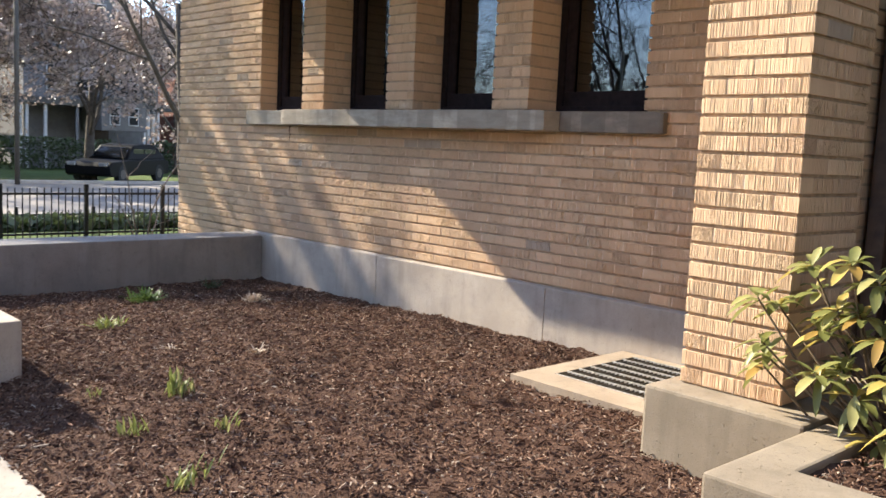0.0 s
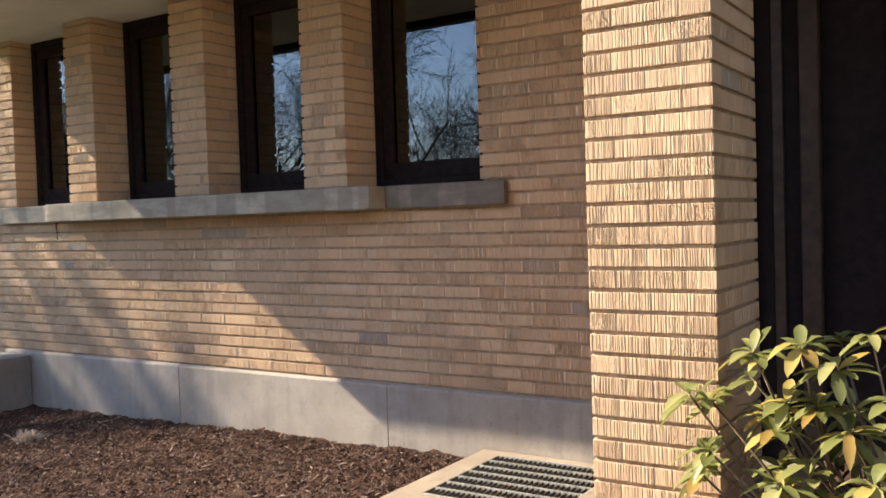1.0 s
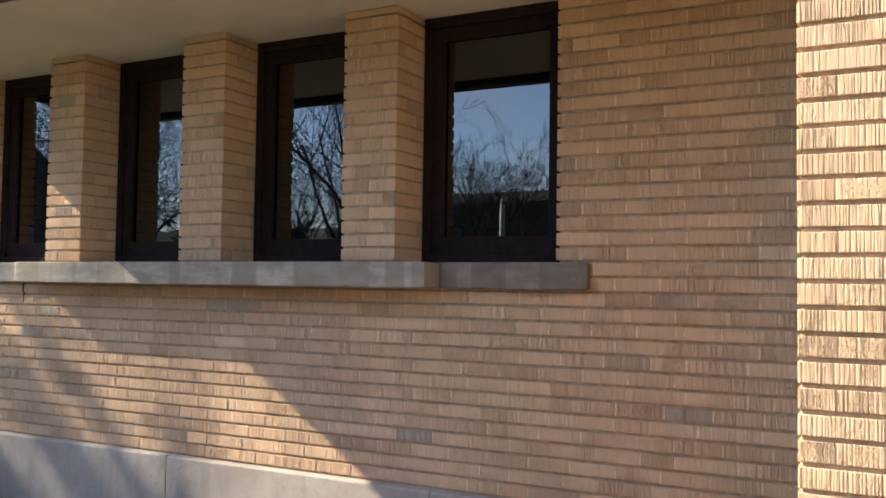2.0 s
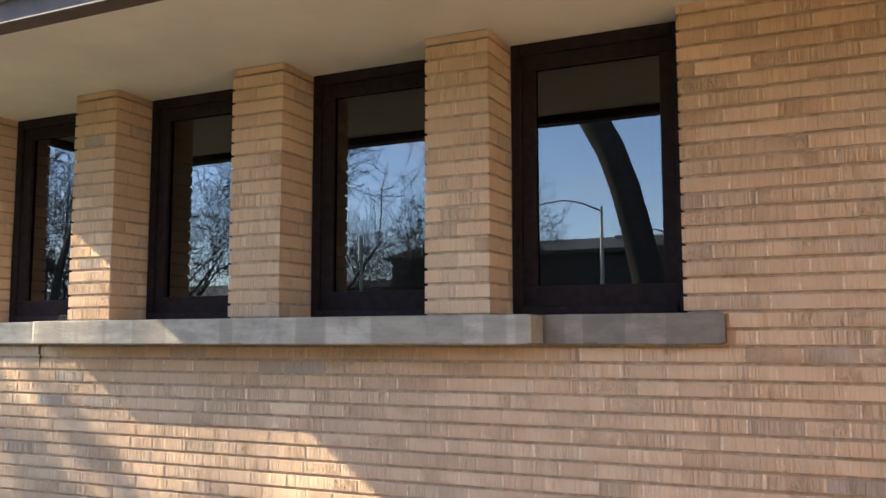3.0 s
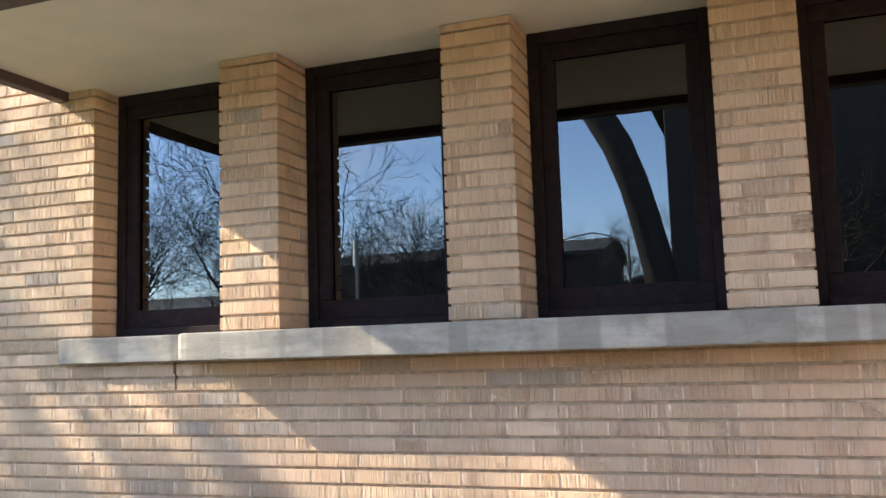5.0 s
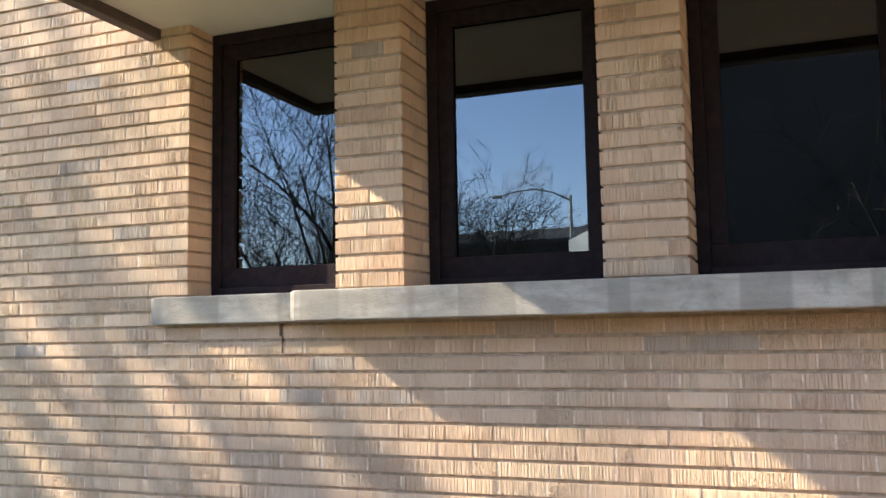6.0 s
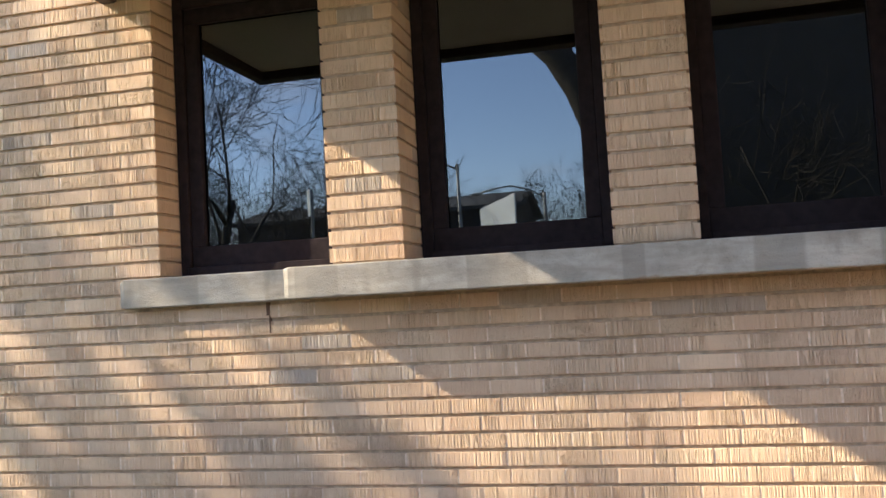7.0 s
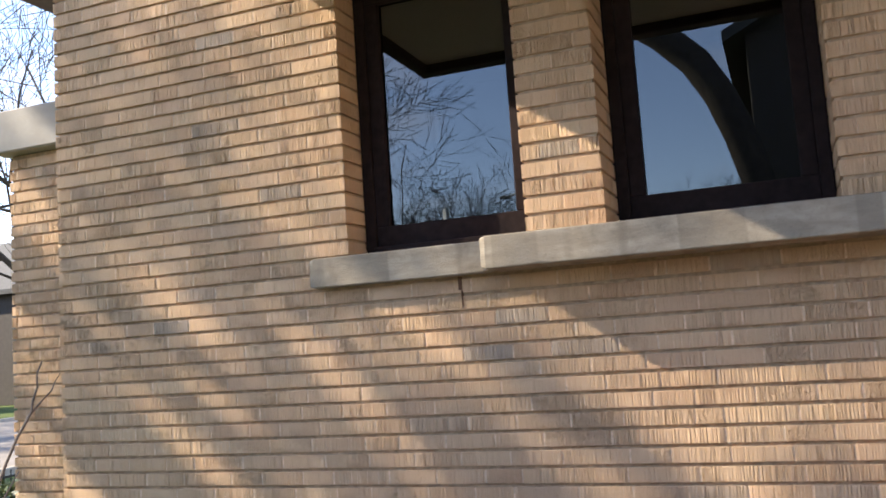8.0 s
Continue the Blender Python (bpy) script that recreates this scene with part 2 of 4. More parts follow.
MAT_LAWN = ground_material()
MAT_ROAD = plain("worn_asphalt", (0.235, 0.205, 0.18), 0.93, scale=0.6, amount=0.22, bump=0.004)
MAT_WALKWAY = concrete_material("walkway", (0.31, 0.265, 0.22), (0.40, 0.345, 0.285))


# ---------------- mesh helpers ----------------
def add_box(bm, x0, y0, z0, x1, y1, z1):
    v = [bm.verts.new((x, y, z)) for x in (x0, x1) for y in (y0, y1) for z in (z0, z1)]
    for f in ((0, 1, 3, 2), (4, 6, 7, 5), (0, 4, 5, 1), (2, 3, 7, 6), (0, 2, 6, 4), (1, 5, 7, 3)):
        bm.faces.new([v[i] for i in f])
    return v


def chamfer(bm, width, segments=1):
    bmesh.ops.bevel(bm, geom=list(bm.edges), offset=width, segments=segments, affect="EDGES", profile=0.6)
    return bm


def box_bm(x0, y0, z0, x1, y1, z1, bevel=0.0, segments=1):
    bm = bmesh.new()
    add_box(bm, x0, y0, z0, x1, y1, z1)
    bmesh.ops.recalc_face_normals(bm, faces=bm.faces)
    if bevel:
        chamfer(bm, bevel, segments)
    return bm


def mesh_from(name, bm, material, smooth=False):
    me = bpy.data.meshes.new(name)
    bm.to_mesh(me)
    bm.free()
    me.materials.append(material)
    if smooth:
        me.polygons.foreach_set("use_smooth", [True] * len(me.polygons))
    return me


def part(name, bm, material, parent=None, label="", smooth=False):
    """One mesh object, under a thing or a part where a parent is given."""
    ob = new(name, mesh_from(name, bm, material, smooth))
    ob.parent = parent
    if label:
        ob["label"] = label
    return ob


def setting(name, bm, material, label, category, smooth=False):
    return tagged(part(name, bm, material, smooth=smooth), label, category, kind="structure")


def empty(name, label, category, group="", kind="", at=(0, 0, 0)):
    ob = new(name)
    ob.location = at
    return tagged(ob, label, category, group, kind)


def tube(bm, pts, radii, sides=6):
    """A tapered tube along the points."""
    rings = []
    up = Vector((0.13, 0.31, 0.94))
    for i, p in enumerate(pts):
        d = (pts[min(i + 1, len(pts) - 1)] - pts[max(i - 1, 0)])
        d = d.normalized() if d.length > 1e-6 else Vector((0, 0, 1))
        a = d.cross(up)
        if a.length < 0.05:
            a = d.cross(Vector((1, 0, 0)))
        a.normalize()
        b = d.cross(a)
        rings.append([bm.verts.new(p + (a * math.cos(2 * math.pi * k / sides) + b * math.sin(2 * math.pi * k / sides)) * radii[i]) for k in range(sides)])
    for r, s in zip(rings, rings[1:]):
        for k in range(sides):
            bm.faces.new((r[k], r[(k + 1) % sides], s[(k + 1) % sides], s[k]))
    bm.faces.new(rings[0][::-1])
    bm.faces.new(rings[-1])


# ---------------- brickwork ----------------
COURSE, JOINT, STRETCH = 0.0758, 0.0148, 0.226
SILL_TOP = 1.603
FACE = 4.84            # plane of the main wall's face
HIGH = COURSE - JOINT


def comb_profile(variant):
    """The scored face of a brick seen from above: (along, depth), along from 0 to 1, depth in metres."""
    r = random.Random(300 + variant)
    smooth = variant % 4 == 3
    pts, y = [(0.0, 0.004), (0.012, 0.0008)], 0.02
    while y < 0.94:
        if smooth and r.random() < 0.6:
            y += 0.09
            continue
        w = r.uniform(0.016, 0.030)
        deep = r.uniform(0.0006, 0.0016) if smooth else r.uniform(0.0010, 0.0030)
        top = r.uniform(0.0, 0.0006)
        pts += [(y, top), (y + w * r.uniform(0.35, 0.6), deep), (y + w, r.uniform(0.0, 0.0006))]
        y += w + r.uniform(0.012, 0.05)
    return pts + [(0.988, 0.0008), (1.0, 0.004)]


def combed_brick(variant, deep):
    """A brick 1 long and 1 high, its depth in metres; x is its depth, y its length."""
    bm = bmesh.new()
    prof = comb_profile(variant)
    low = [bm.verts.new((x + 0.0012, y, 0.0)) for y, x in prof]
    foot = [bm.verts.new((x, y, 0.045)) for y, x in prof]
    head = [bm.verts.new((x, y, 0.955)) for y, x in prof]
    high = [bm.verts.new((x + 0.0012, y, 1.0)) for y, x in prof]
    back = [bm.verts.new((deep, y, z)) for y, z in ((0, 0), (1, 0), (1, 1), (0, 1))]
    for p, q in ((low, foot), (foot, head), (head, high)):
        for k in range(len(prof) - 1):
            bm.faces.new((p[k], q[k], q[k + 1], p[k + 1]))
    bm.faces.new(low + [back[1], back[0]])
    bm.faces.new(high[::-1] + [back[3], back[2]])
    bm.faces.new(back[::-1])
    bm.faces.new((low[0], back[0], back[3], high[0], head[0], foot[0]))
    bm.faces.new((low[-1], foot[-1], head[-1], high[-1], back[2], back[1]))
    bmesh.ops.recalc_face_normals(bm, faces=bm.faces)
    return bm


BRICK_MESHES = {}
VARIANTS = 8
rng = random.Random(5)
pick_rng = random.Random(71)


def brick_mesh(deep):
    key = (pick_rng.randrange(VARIANTS), round(deep, 3))
    if key not in BRICK_MESHES:
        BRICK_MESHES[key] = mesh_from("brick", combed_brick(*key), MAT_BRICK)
    return BRICK_MESHES[key]


def lay_brick(parent, x0, y0, z0, deep, long, high=HIGH, flip=False):
    """A brick object whose face is at x0; it runs along y from y0."""
    ob = new("brick", brick_mesh(deep))
    ob.parent = parent
    j = rng.uniform(-0.002, 0.0012)
    if flip:     # face towards -y: x0 is its start along x, y0 the plane of its face
        ob.matrix_basis = Matrix.Translation((x0, y0 + j, z0)) @ Matrix(((0, 1, 0, 0), (1, 0, 0, 0), (0, 0, 1, 0), (0, 0, 0, 1))) @ Matrix.Diagonal((1, long, high, 1))
    else:
        ob.matrix_basis = Matrix.Translation((x0 + j, y0, z0)) @ Matrix.Diagonal((1, long, high, 1))
    return ob


def joined_bricks(name, rows, parent, label=""):
    """Many bricks in one mesh; rows of x, y, z, deep, long, high."""
    shapes = {}
    verts, polys = [], []
    for x, y, z, d, l, h in rows:
        key = (pick_rng.randrange(VARIANTS), round(d, 3))
        if key not in shapes:
            src = combed_brick(*key)
            src.verts.index_update()
            shapes[key] = (np.array([v.co[:] for v in src.verts]), [[v.index for v in f.verts] for f in src.faces])
            src.free()
        base, faces = shapes[key]
        o = len(verts)
        x += rng.uniform(-0.002, 0.0012)
        verts += (base * (1, l, h) + (x, y, z)).tolist()
        polys += [[o + i for i in f] for f in faces]
    me = bpy.data.meshes.new(name)
    me.from_pydata(verts, [], polys)
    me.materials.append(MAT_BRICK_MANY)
    ob = new(name, me)
    ob.parent = parent
    return tagged(ob, label, kind="stuff")


def course_rows(face, y0, y1, k0, k1, deep_low=0.0, deep_high=0.0, deep=0.06):
    """Running bond from course k0 to k1 (counted from the sill's top); deep ends show at an opening."""
    rows = []
    for k in range(k0, k1):
        z = SILL_TOP + k * COURSE + JOINT * 0.5
        off = (0.0, 0.5, 0.25, 0.75)[k % 4] * STRETCH + rng.uniform(-0.012, 0.012)
        cuts = [y0]
        n = math.floor((y0 - off) / STRETCH) + 1
        while True:
            y = off + n * STRETCH + rng.uniform(-0.006, 0.006)
            if rng.random() < 0.2:
                y += STRETCH * 0.5 * (1 if rng.random() < 0.5 else -1) * 0.5
            n += 1
            if y >= y1 - 0.05:
                break
            if y > cuts[-1] + 0.05:
                cuts.append(y)
        cuts.append(y1)
        for i, (a, b) in enumerate(zip(cuts, cuts[1:])):
            d = deep
            if i == 0 and deep_low:
                d = deep_low
            if i == len(cuts) - 2 and deep_high:
                d = deep_high
            g0 = 0.0 if i == 0 else 0.0032
            g1 = 0.0 if i == len(cuts) - 2 else 0.0032
            rows.append((face, a + g0, z, d, b - a - g0 - g1, HIGH))
    return rows


def head_joints(parent, face, y0, y1, k0, k1):
    """The mortar of the upright joints, all but flush with the face, one strip to a course."""
    bm = bmesh.new()
    for k in range(k0, k1):
        z = SILL_TOP + k * COURSE + JOINT * 0.5
        add_box(bm, face + 0.0027, y0 + 0.004, z + 0.002, face + 0.03, y1 - 0.004, z + HIGH - 0.002)
    return tagged(part("mortar", bm, MAT_HEAD, parent), kind="stuff")


# ---------------- ground and paths ----------------
def ground_height(y):
    s = min(1.0, max(0.0, (y - 12.5) / 5.0))
    return -0.12 - 0.43 * s * s * (3 - 2 * s)


def build_ground():
    bm = bmesh.new()
    xs = [-1500, -300, -60, -20, -8, 0, 8, 20, 60, 300, 1500]
    ys = [-1500, -300, -60, -20, -8, 0, 8, 12.5, 13.5, 14.5, 15.5, 16.5, 17.5, 30, 60, 300, 1500]
    grid = [[bm.verts.new((x, y, ground_height(y))) for y in ys] for x in xs]
    for a, b in zip(grid, grid[1:]):
        for i in range(len(ys) - 1):
            bm.faces.new((a[i], b[i], b[i + 1], a[i + 1]))
    setting("ground", bm, MAT_LAWN, "patchy early-spring lawn running to the horizon", "ground")
    bm = box_bm(-200, 18.6, -0.9, 200, 31.5, -0.535, 0.03)
    setting("road", bm, MAT_ROAD, "sunlit worn pale asphalt street", "road")
    for y in (18.35, 31.5):
        setting("kerb", box_bm(-200, y, -0.9, 200, y + 0.2, -0.42, 0.02), MAT_CONCRETE, "long grey concrete kerb beside the street", "kerb")
    # a street running the other way, beyond the front walk
    setting("side_road", box_bm(-38, -200, -0.5, -30, 18.3, -0.10, 0.02), MAT_ROAD, "worn asphalt side street", "road")
    bm = bmesh.new()
    y = -6.0
    while y < 9.0:
        b = box_bm(-0.9, y, -0.3, 1.15, y + 1.49, 0.015, 0.012)
        me = bpy.data.meshes.new("tmp")
        b.to_mesh(me)
        b.free()
        bm.from_mesh(me)
        bpy.data.meshes.remove(me)
        y += 1.5
    setting("pavement", bm, MAT_WALKWAY, "pale concrete front walk in large slabs", "pavement")


build_ground()


def soil_height(x, y):
    n = noise.fractal(Vector((x * 1.6, y * 1.6, 3.1)), 1.0, 2.0, 3)
    m = noise.fractal(Vector((x * 9, y * 9, 7.7)), 1.0, 2.0, 3)
    rise = 0.012 - 0.08 * min(1.0, max(0.0, (y - 3.9) / 3.0))
    rise += 0.022 * max(0.0, 1 - abs(x - 3.2) / 1.3) * min(1.0, max(0.0, (y - 4.2) / 1.5)) * min(1.0, max(0.0, (7.0 - y) / 0.8))
    rise += 0.03 * min(1.0, max(0.0, (3.0 - y) / 0.9)) * min(1.0, max(0.0, (x - 2.2) / 0.9))
    q = noise.fractal(Vector((x * 26, y * 26, 1.7)), 1.0, 2.0, 2)
    return rise + 0.022 * n + 0.022 * m + 0.010 * q


def build_mulch():
    """The mulched bed: a lumpy sheet with loose bark chips on it."""
    bm = bmesh.new()
    x0, x1, y0, y1, step = 1.12, 4.86, 0.2, 7.80, 0.035
    nx, ny = int((x1 - x0) / step), int((y1 - y0) / step)
    grid = [[bm.verts.new((x0 + i * step, y0 + j * step, soil_height(x0 + i * step, y0 + j * step) - (0.05 if i == 0 else 0))) for j in range(ny + 1)] for i in range(nx + 1)]
    for a, b in zip(grid, grid[1:]):
        for j in range(ny):
            bm.faces.new((a[j], b[j], b[j + 1], a[j + 1]))
    bed = setting("mulch_bed", bm, MAT_SOIL, "planting bed covered in dark reddish-brown bark mulch", "mulch bed", smooth=True)
    r = random.Random(11)
    verts, polys = [], []
    spots = []
    for _ in range(115000):
        x = r.uniform(1.12, 4.78)
        y = 0.3 + 7.3 * r.random() ** 0.85
        if x > 1.62 or y < 4.9:
            spots.append((x, y, soil_height(x, y) + r.uniform(-0.002, 0.014)))
    # the shrub bed behind the low wall is strewn with the same bark
    spots += [(r.uniform(2.81, 3.9), r.uniform(-0.4, 1.17), 0.315 + r.uniform(-0.004, 0.016)) for _ in range(6000)]
    for x, y, z in spots:
        l = min(0.11, 0.007 + r.expovariate(1 / 0.0105))
        w = min(0.011, l * r.uniform(0.10, 0.34))
        h = r.uniform(0.001, 0.004)
        m = Matrix.Translation((x, y, z)) @ Euler((r.gauss(0, 0.35), r.gauss(0, 0.35), r.uniform(0, 6.28))).to_matrix().to_4x4()
        o = len(verts)
        for a, b, c in ((-l, -w * 0.5, -h), (l * 0.9, -w, -h), (l, w * 0.6, -h), (-l * 0.8, w, -h), (-l * 0.9, -w * 0.4, h), (l * 0.8, -w * 0.8, h), (l * 0.85, w * 0.4, h), (-l * 0.7, w * 0.8, h)):
            verts.append((m @ Vector((a * 0.5, b * 0.5, c)))[:])
        polys += [[o + i for i in f] for f in ((4, 5, 6, 7), (0, 4, 7, 3), (1, 2, 6, 5), (0, 1, 5, 4), (3, 7, 6, 2))]
    me = bpy.data.meshes.new("bark_chips")
    me.from_pydata(verts, [], polys)
    me.materials.append(MAT_CHIP)
    tagged(new("bark_chips", me), "loose shredded bark chips strewn over the bed", "mulch", kind="stuff")


build_mulch()


# ---------------- the house: plinth, walls, windows ----------------
OPENINGS = [(6.993, 7.887), (5.765, 6.650), (4.545, 5.420), (3.307, 4.195)]   # four windows, along y
PIERS = [(6.650, 6.993), (5.420, 5.765), (4.195, 4.545)]
PIER_FACE, FRAME_X, SOFFIT_Z = 4.735, 5.06, 3.012
CORNER_Y, WALL_END_Y = 9.64, 1.95


def build_plinth():
    joints = [8.12, 5.893, 4.0, 2.1]
    plinth = empty("plinth", "grey cast concrete plinth under the brick wall", "plinth", kind="structure")
    for a, b in zip(joints, joints[1:]):
        bm = bmesh.new()
        # a sloping weathered top runs back under the bricks
        y0, y1 = b + 0.004, a - 0.004
        prof = [(4.808, -0.4), (4.808, 0.368), (4.814, 0.376), (4.90, 0.394), (4.98, 0.394), (4.98, -0.4)]
        lo = [bm.verts.new((x, y0, z)) for x, z in prof]
        hi = [bm.verts.new((x, y1, z)) for x, z in prof]
        for k in range(len(prof)):
            bm.faces.new((lo[k], lo[(k + 1) % 6], hi[(k + 1) % 6], hi[k]))
        bm.faces.new(lo[::-1])
        bm.faces.new(hi)
        part("plinth_block", bm, MAT_CONCRETE, plinth)


build_plinth()


def build_walls():
    back = bmesh.new()
    add_box(back, FACE + 0.0128, 8.135, -0.2, FACE + 0.30, CORNER_Y - 0.015, 0.39)
    # mortar backing behind the bricks, in slabs round the openings
    add_box(back, FACE + 0.0128, WALL_END_Y + 0.015, 0.38, FACE + 0.30, CORNER_Y - 0.015, SILL_TOP - 0.02)
    add_box(back, FACE + 0.0128, OPENINGS[0][1] + 0.015, SILL_TOP - 0.02, FACE + 0.30, CORNER_Y - 0.015, 3.9)
    add_box(back, FACE + 0.0128, WALL_END_Y + 0.015, SILL_TOP - 0.02, FACE + 0.30, OPENINGS[3][0] - 0.015, 3.9)
    add_box(back, FACE + 0.32, WALL_END_Y + 0.015, SOFFIT_Z + 0.02, FACE + 0.40, OPENINGS[0][1] + 0.3, 3.9)
    wall = setting("wall_low", back, MAT_MORTAR, "buff brick wall with deeply raked bed joints below the windows", "wall")
    rows = course_rows(FACE, WALL_END_Y, CORNER_Y, -16, -2, 0.2, 0.2)
    near = [r for r in rows if 4.15 < r[1] < 8.25]
    near = near[:300]
    got = set(id(r) for r in near)
    for x, y, z, d, l, h in near:
        lay_brick(wall, x, y, z, d, l, h)
    joined_bricks("brick_courses", [r for r in rows if id(r) not in got], wall)
    head_joints(wall, FACE, WALL_END_Y, CORNER_Y, -16, -2)

    left = empty("wall_by_corner", "buff combed-face brick wall between window and house corner", "wall", kind="structure")
    rows = course_rows(FACE, OPENINGS[0][1], CORNER_Y, -2, 30, 0.215, 0.2)
    # beside the sill's end the bricks are cut to meet it
    rows = [(x, max(y, 8.076), z, min(d, 0.06), y + l - max(y, 8.076), h) if z < SILL_TOP - 0.001 else (x, y, z, d, l, h) for x, y, z, d, l, h in rows]
    rows = [r for r in rows if r[4] > 0.02]
    for x, y, z, d, l, h in rows[:300]:
        lay_brick(left, x, y, z, d, l, h)
    for x, y, z, d, l, h in course_rows(FACE, 8.125, CORNER_Y, -22, -16, 0.0, 0.2):
        lay_brick(left, x, y, z, d, l, h)
    head_joints(left, FACE, 8.125, CORNER_Y, -22, -16)
    head_joints(left, FACE, OPENINGS[0][1], CORNER_Y, -2, 30)

    right = empty("wall_by_entrance", "buff brick wall between the last window and the entrance", "wall", kind="structure")
    rows = course_rows(FACE, WALL_END_Y, OPENINGS[3][0], -2, 26, 0.2, 0.215)
    rows = [r for r in rows if r[2] > SILL_TOP - 0.001 or r[1] < 3.12]
    for x, y, z, d, l, h in rows[:300]:
        lay_brick(right, x, y, z, d, l, h)
    head_joints(right, FACE, WALL_END_Y, OPENINGS[3][0], -2, 26)


build_walls()


def brick_pier(name, x0, y0, y1, deep, z_low, courses, label, category, kind="structure", group="", base_k=0, cap=0.0):
    """A rectangular pier laid in courses; the front is at x0, facing -x."""
    w = y1 - y0
    core = box_bm(x0 + 0.0105, y0 + 0.0105, z_low, x0 + deep - 0.0105, y1 - 0.0105, z_low + courses * COURSE + cap)
    pier = tagged(part(name, core, MAT_MORTAR), label, category, group, kind)
    h2 = 0.105
    for k in range(courses):
        z = z_low + k * COURSE + JOINT * 0.5
        if (k + base_k) % 2:
            cuts, back = [0.0, w * 0.5 + rng.uniform(-0.008, 0.008), w], h2
        else:
            q = w * 0.235 + rng.uniform(-0.006, 0.006)
            cuts, back = [0.0, q, w - q, w], min(0.22, deep - 0.05)
        last = len(cuts) - 2
        for i, (a, b) in enumerate(zip(cuts, cuts[1:])):
            g0, g1 = (0.0 if i == 0 else 0.0015), (0.0 if i == last else 0.0015)
            d = back if i in (0, last) else h2
            lay_brick(pier, x0, y0 + a + g0, z, d, b - a - g0 - g1)
        rest = deep - back
        n = max(1, round(rest / 0.22))
        for i in range(n):
            xa = x0 + back + rest * i / n + 0.0015
            lay_brick(pier, xa, y0, z, 0.09, rest / n - 0.0015, HIGH, True)
            ob = lay_brick(pier, xa, y1, z, 0.09, rest / n - 0.0015, HIGH, True)
            ob.matrix_basis = ob.matrix_basis @ Matrix(((-1, 0, 0, 0), (0, 1, 0, 0), (0, 0, 1, 0), (0, 0, 0, 1)))
    bm = bmesh.new()
    for k in range(courses):
        z = z_low + k * COURSE + JOINT * 0.5
        add_box(bm, x0 + 0.0027, y0 + 0.0027, z + 0.002, x0 + deep - 0.002, y1 - 0.0027, z + HIGH - 0.002)
    tagged(part("mortar", bm, MAT_HEAD, pier), kind="stuff")
    return pier


for n, (a, b) in enumerate(PIERS):
    p = brick_pier("window_pier", PIER_FACE, a, b, 0.34, SILL_TOP, 18, "square buff brick pier between windows, on the stone sill", "pier", "", "piers between the windows", n)
    top = box_bm(PIER_FACE, a, SILL_TOP + 18 * COURSE + 0.006, PIER_FACE + 0.34, b, SOFFIT_Z - 0.003, 0.004)
    part("cap_course", top, MAT_BRICK, p)


def worn_stone(x0, y0, z0, x1, y1, z1, seed):
    """A long block, its front arrises worn and chipped along their length."""
    bm = bmesh.new()
    r = random.Random(seed)
    n = max(8, int((y1 - y0) / 0.022))
    rings, low, high = [], 0.0, 0.0
    for i in range(n + 1):
        y = y0 + (y1 - y0) * i / n
        low, high = low * 0.45, high * 0.45
        if r.random() < 0.07:
            low = r.uniform(0.004, 0.011)
        if r.random() < 0.05:
            high = r.uniform(0.003, 0.008)
        e = 0.007 if i in (0, n) else 0.0
        w = 0.0018 * noise.noise(Vector((y * 9, seed, 0)))
        a, b = 0.006 + low + r.uniform(0, 0.0012), 0.005 + high + r.uniform(0, 0.001)
        prof = [(x1, z0 + e), (x0 + a + e, z0 + w + e), (x0 + 0.3 * a + w + e, z0 + 0.4 * a + e), (x0 + w + e, z0 + a + e), (x0 + w + e, z1 - b - e),
                (x0 + 0.3 * b + w + e, z1 - 0.3 * b - e), (x0 + b + e, z1 - e), (x1, z1 - e)]
        rings.append([bm.verts.new((x, y, z)) for x, z in prof])
    for p, q in zip(rings, rings[1:]):
        for k in range(8):
            bm.faces.new((p[k], p[(k + 1) % 8], q[(k + 1) % 8], q[k]))
    bm.faces.new(rings[0])
    bm.faces.new(rings[-1])
    bmesh.ops.recalc_face_normals(bm, faces=bm.faces)
    return bm


def build_sill():
    """The long stone sill: a bold middle length and two shallower ends."""
    sill = empty("window_sill", "long weathered grey limestone sill under four windows", "sill")
    z0, z1 = SILL_TOP - 2 * COURSE + 0.008, SILL_TOP - 0.004
    for n, (name, a, b, x, mat) in enumerate((("sill_stone", 3.954, 7.170, 4.628, MAT_SILL), ("sill_end", 7.173, 8.072, 4.785, MAT_SILL), ("sill_end", 3.126, 3.951, 4.785, MAT_SILL_DARK))):
        part(name, worn_stone(x, a, z0, 5.08, b, z1, 3 + n), mat, sill, "sooty darker length of stone" if mat is MAT_SILL_DARK else "")


build_sill()


# rust and dirt that has run down below the end joint of the sill
MAT_STREAK = plain("rust_streak", (0.16, 0.085, 0.05), 0.9, scale=60)
bm = bmesh.new()
for y, w, top, low in ((7.335, 0.016, 1.455, 1.395), (7.332, 0.007, 1.394, 1.315)):
    add_box(bm, FACE - 0.0035, y, low, FACE + 0.01, y + w, top)
setting("stain", bm, MAT_STREAK, "brown rust streak below the stone sill", "stain")


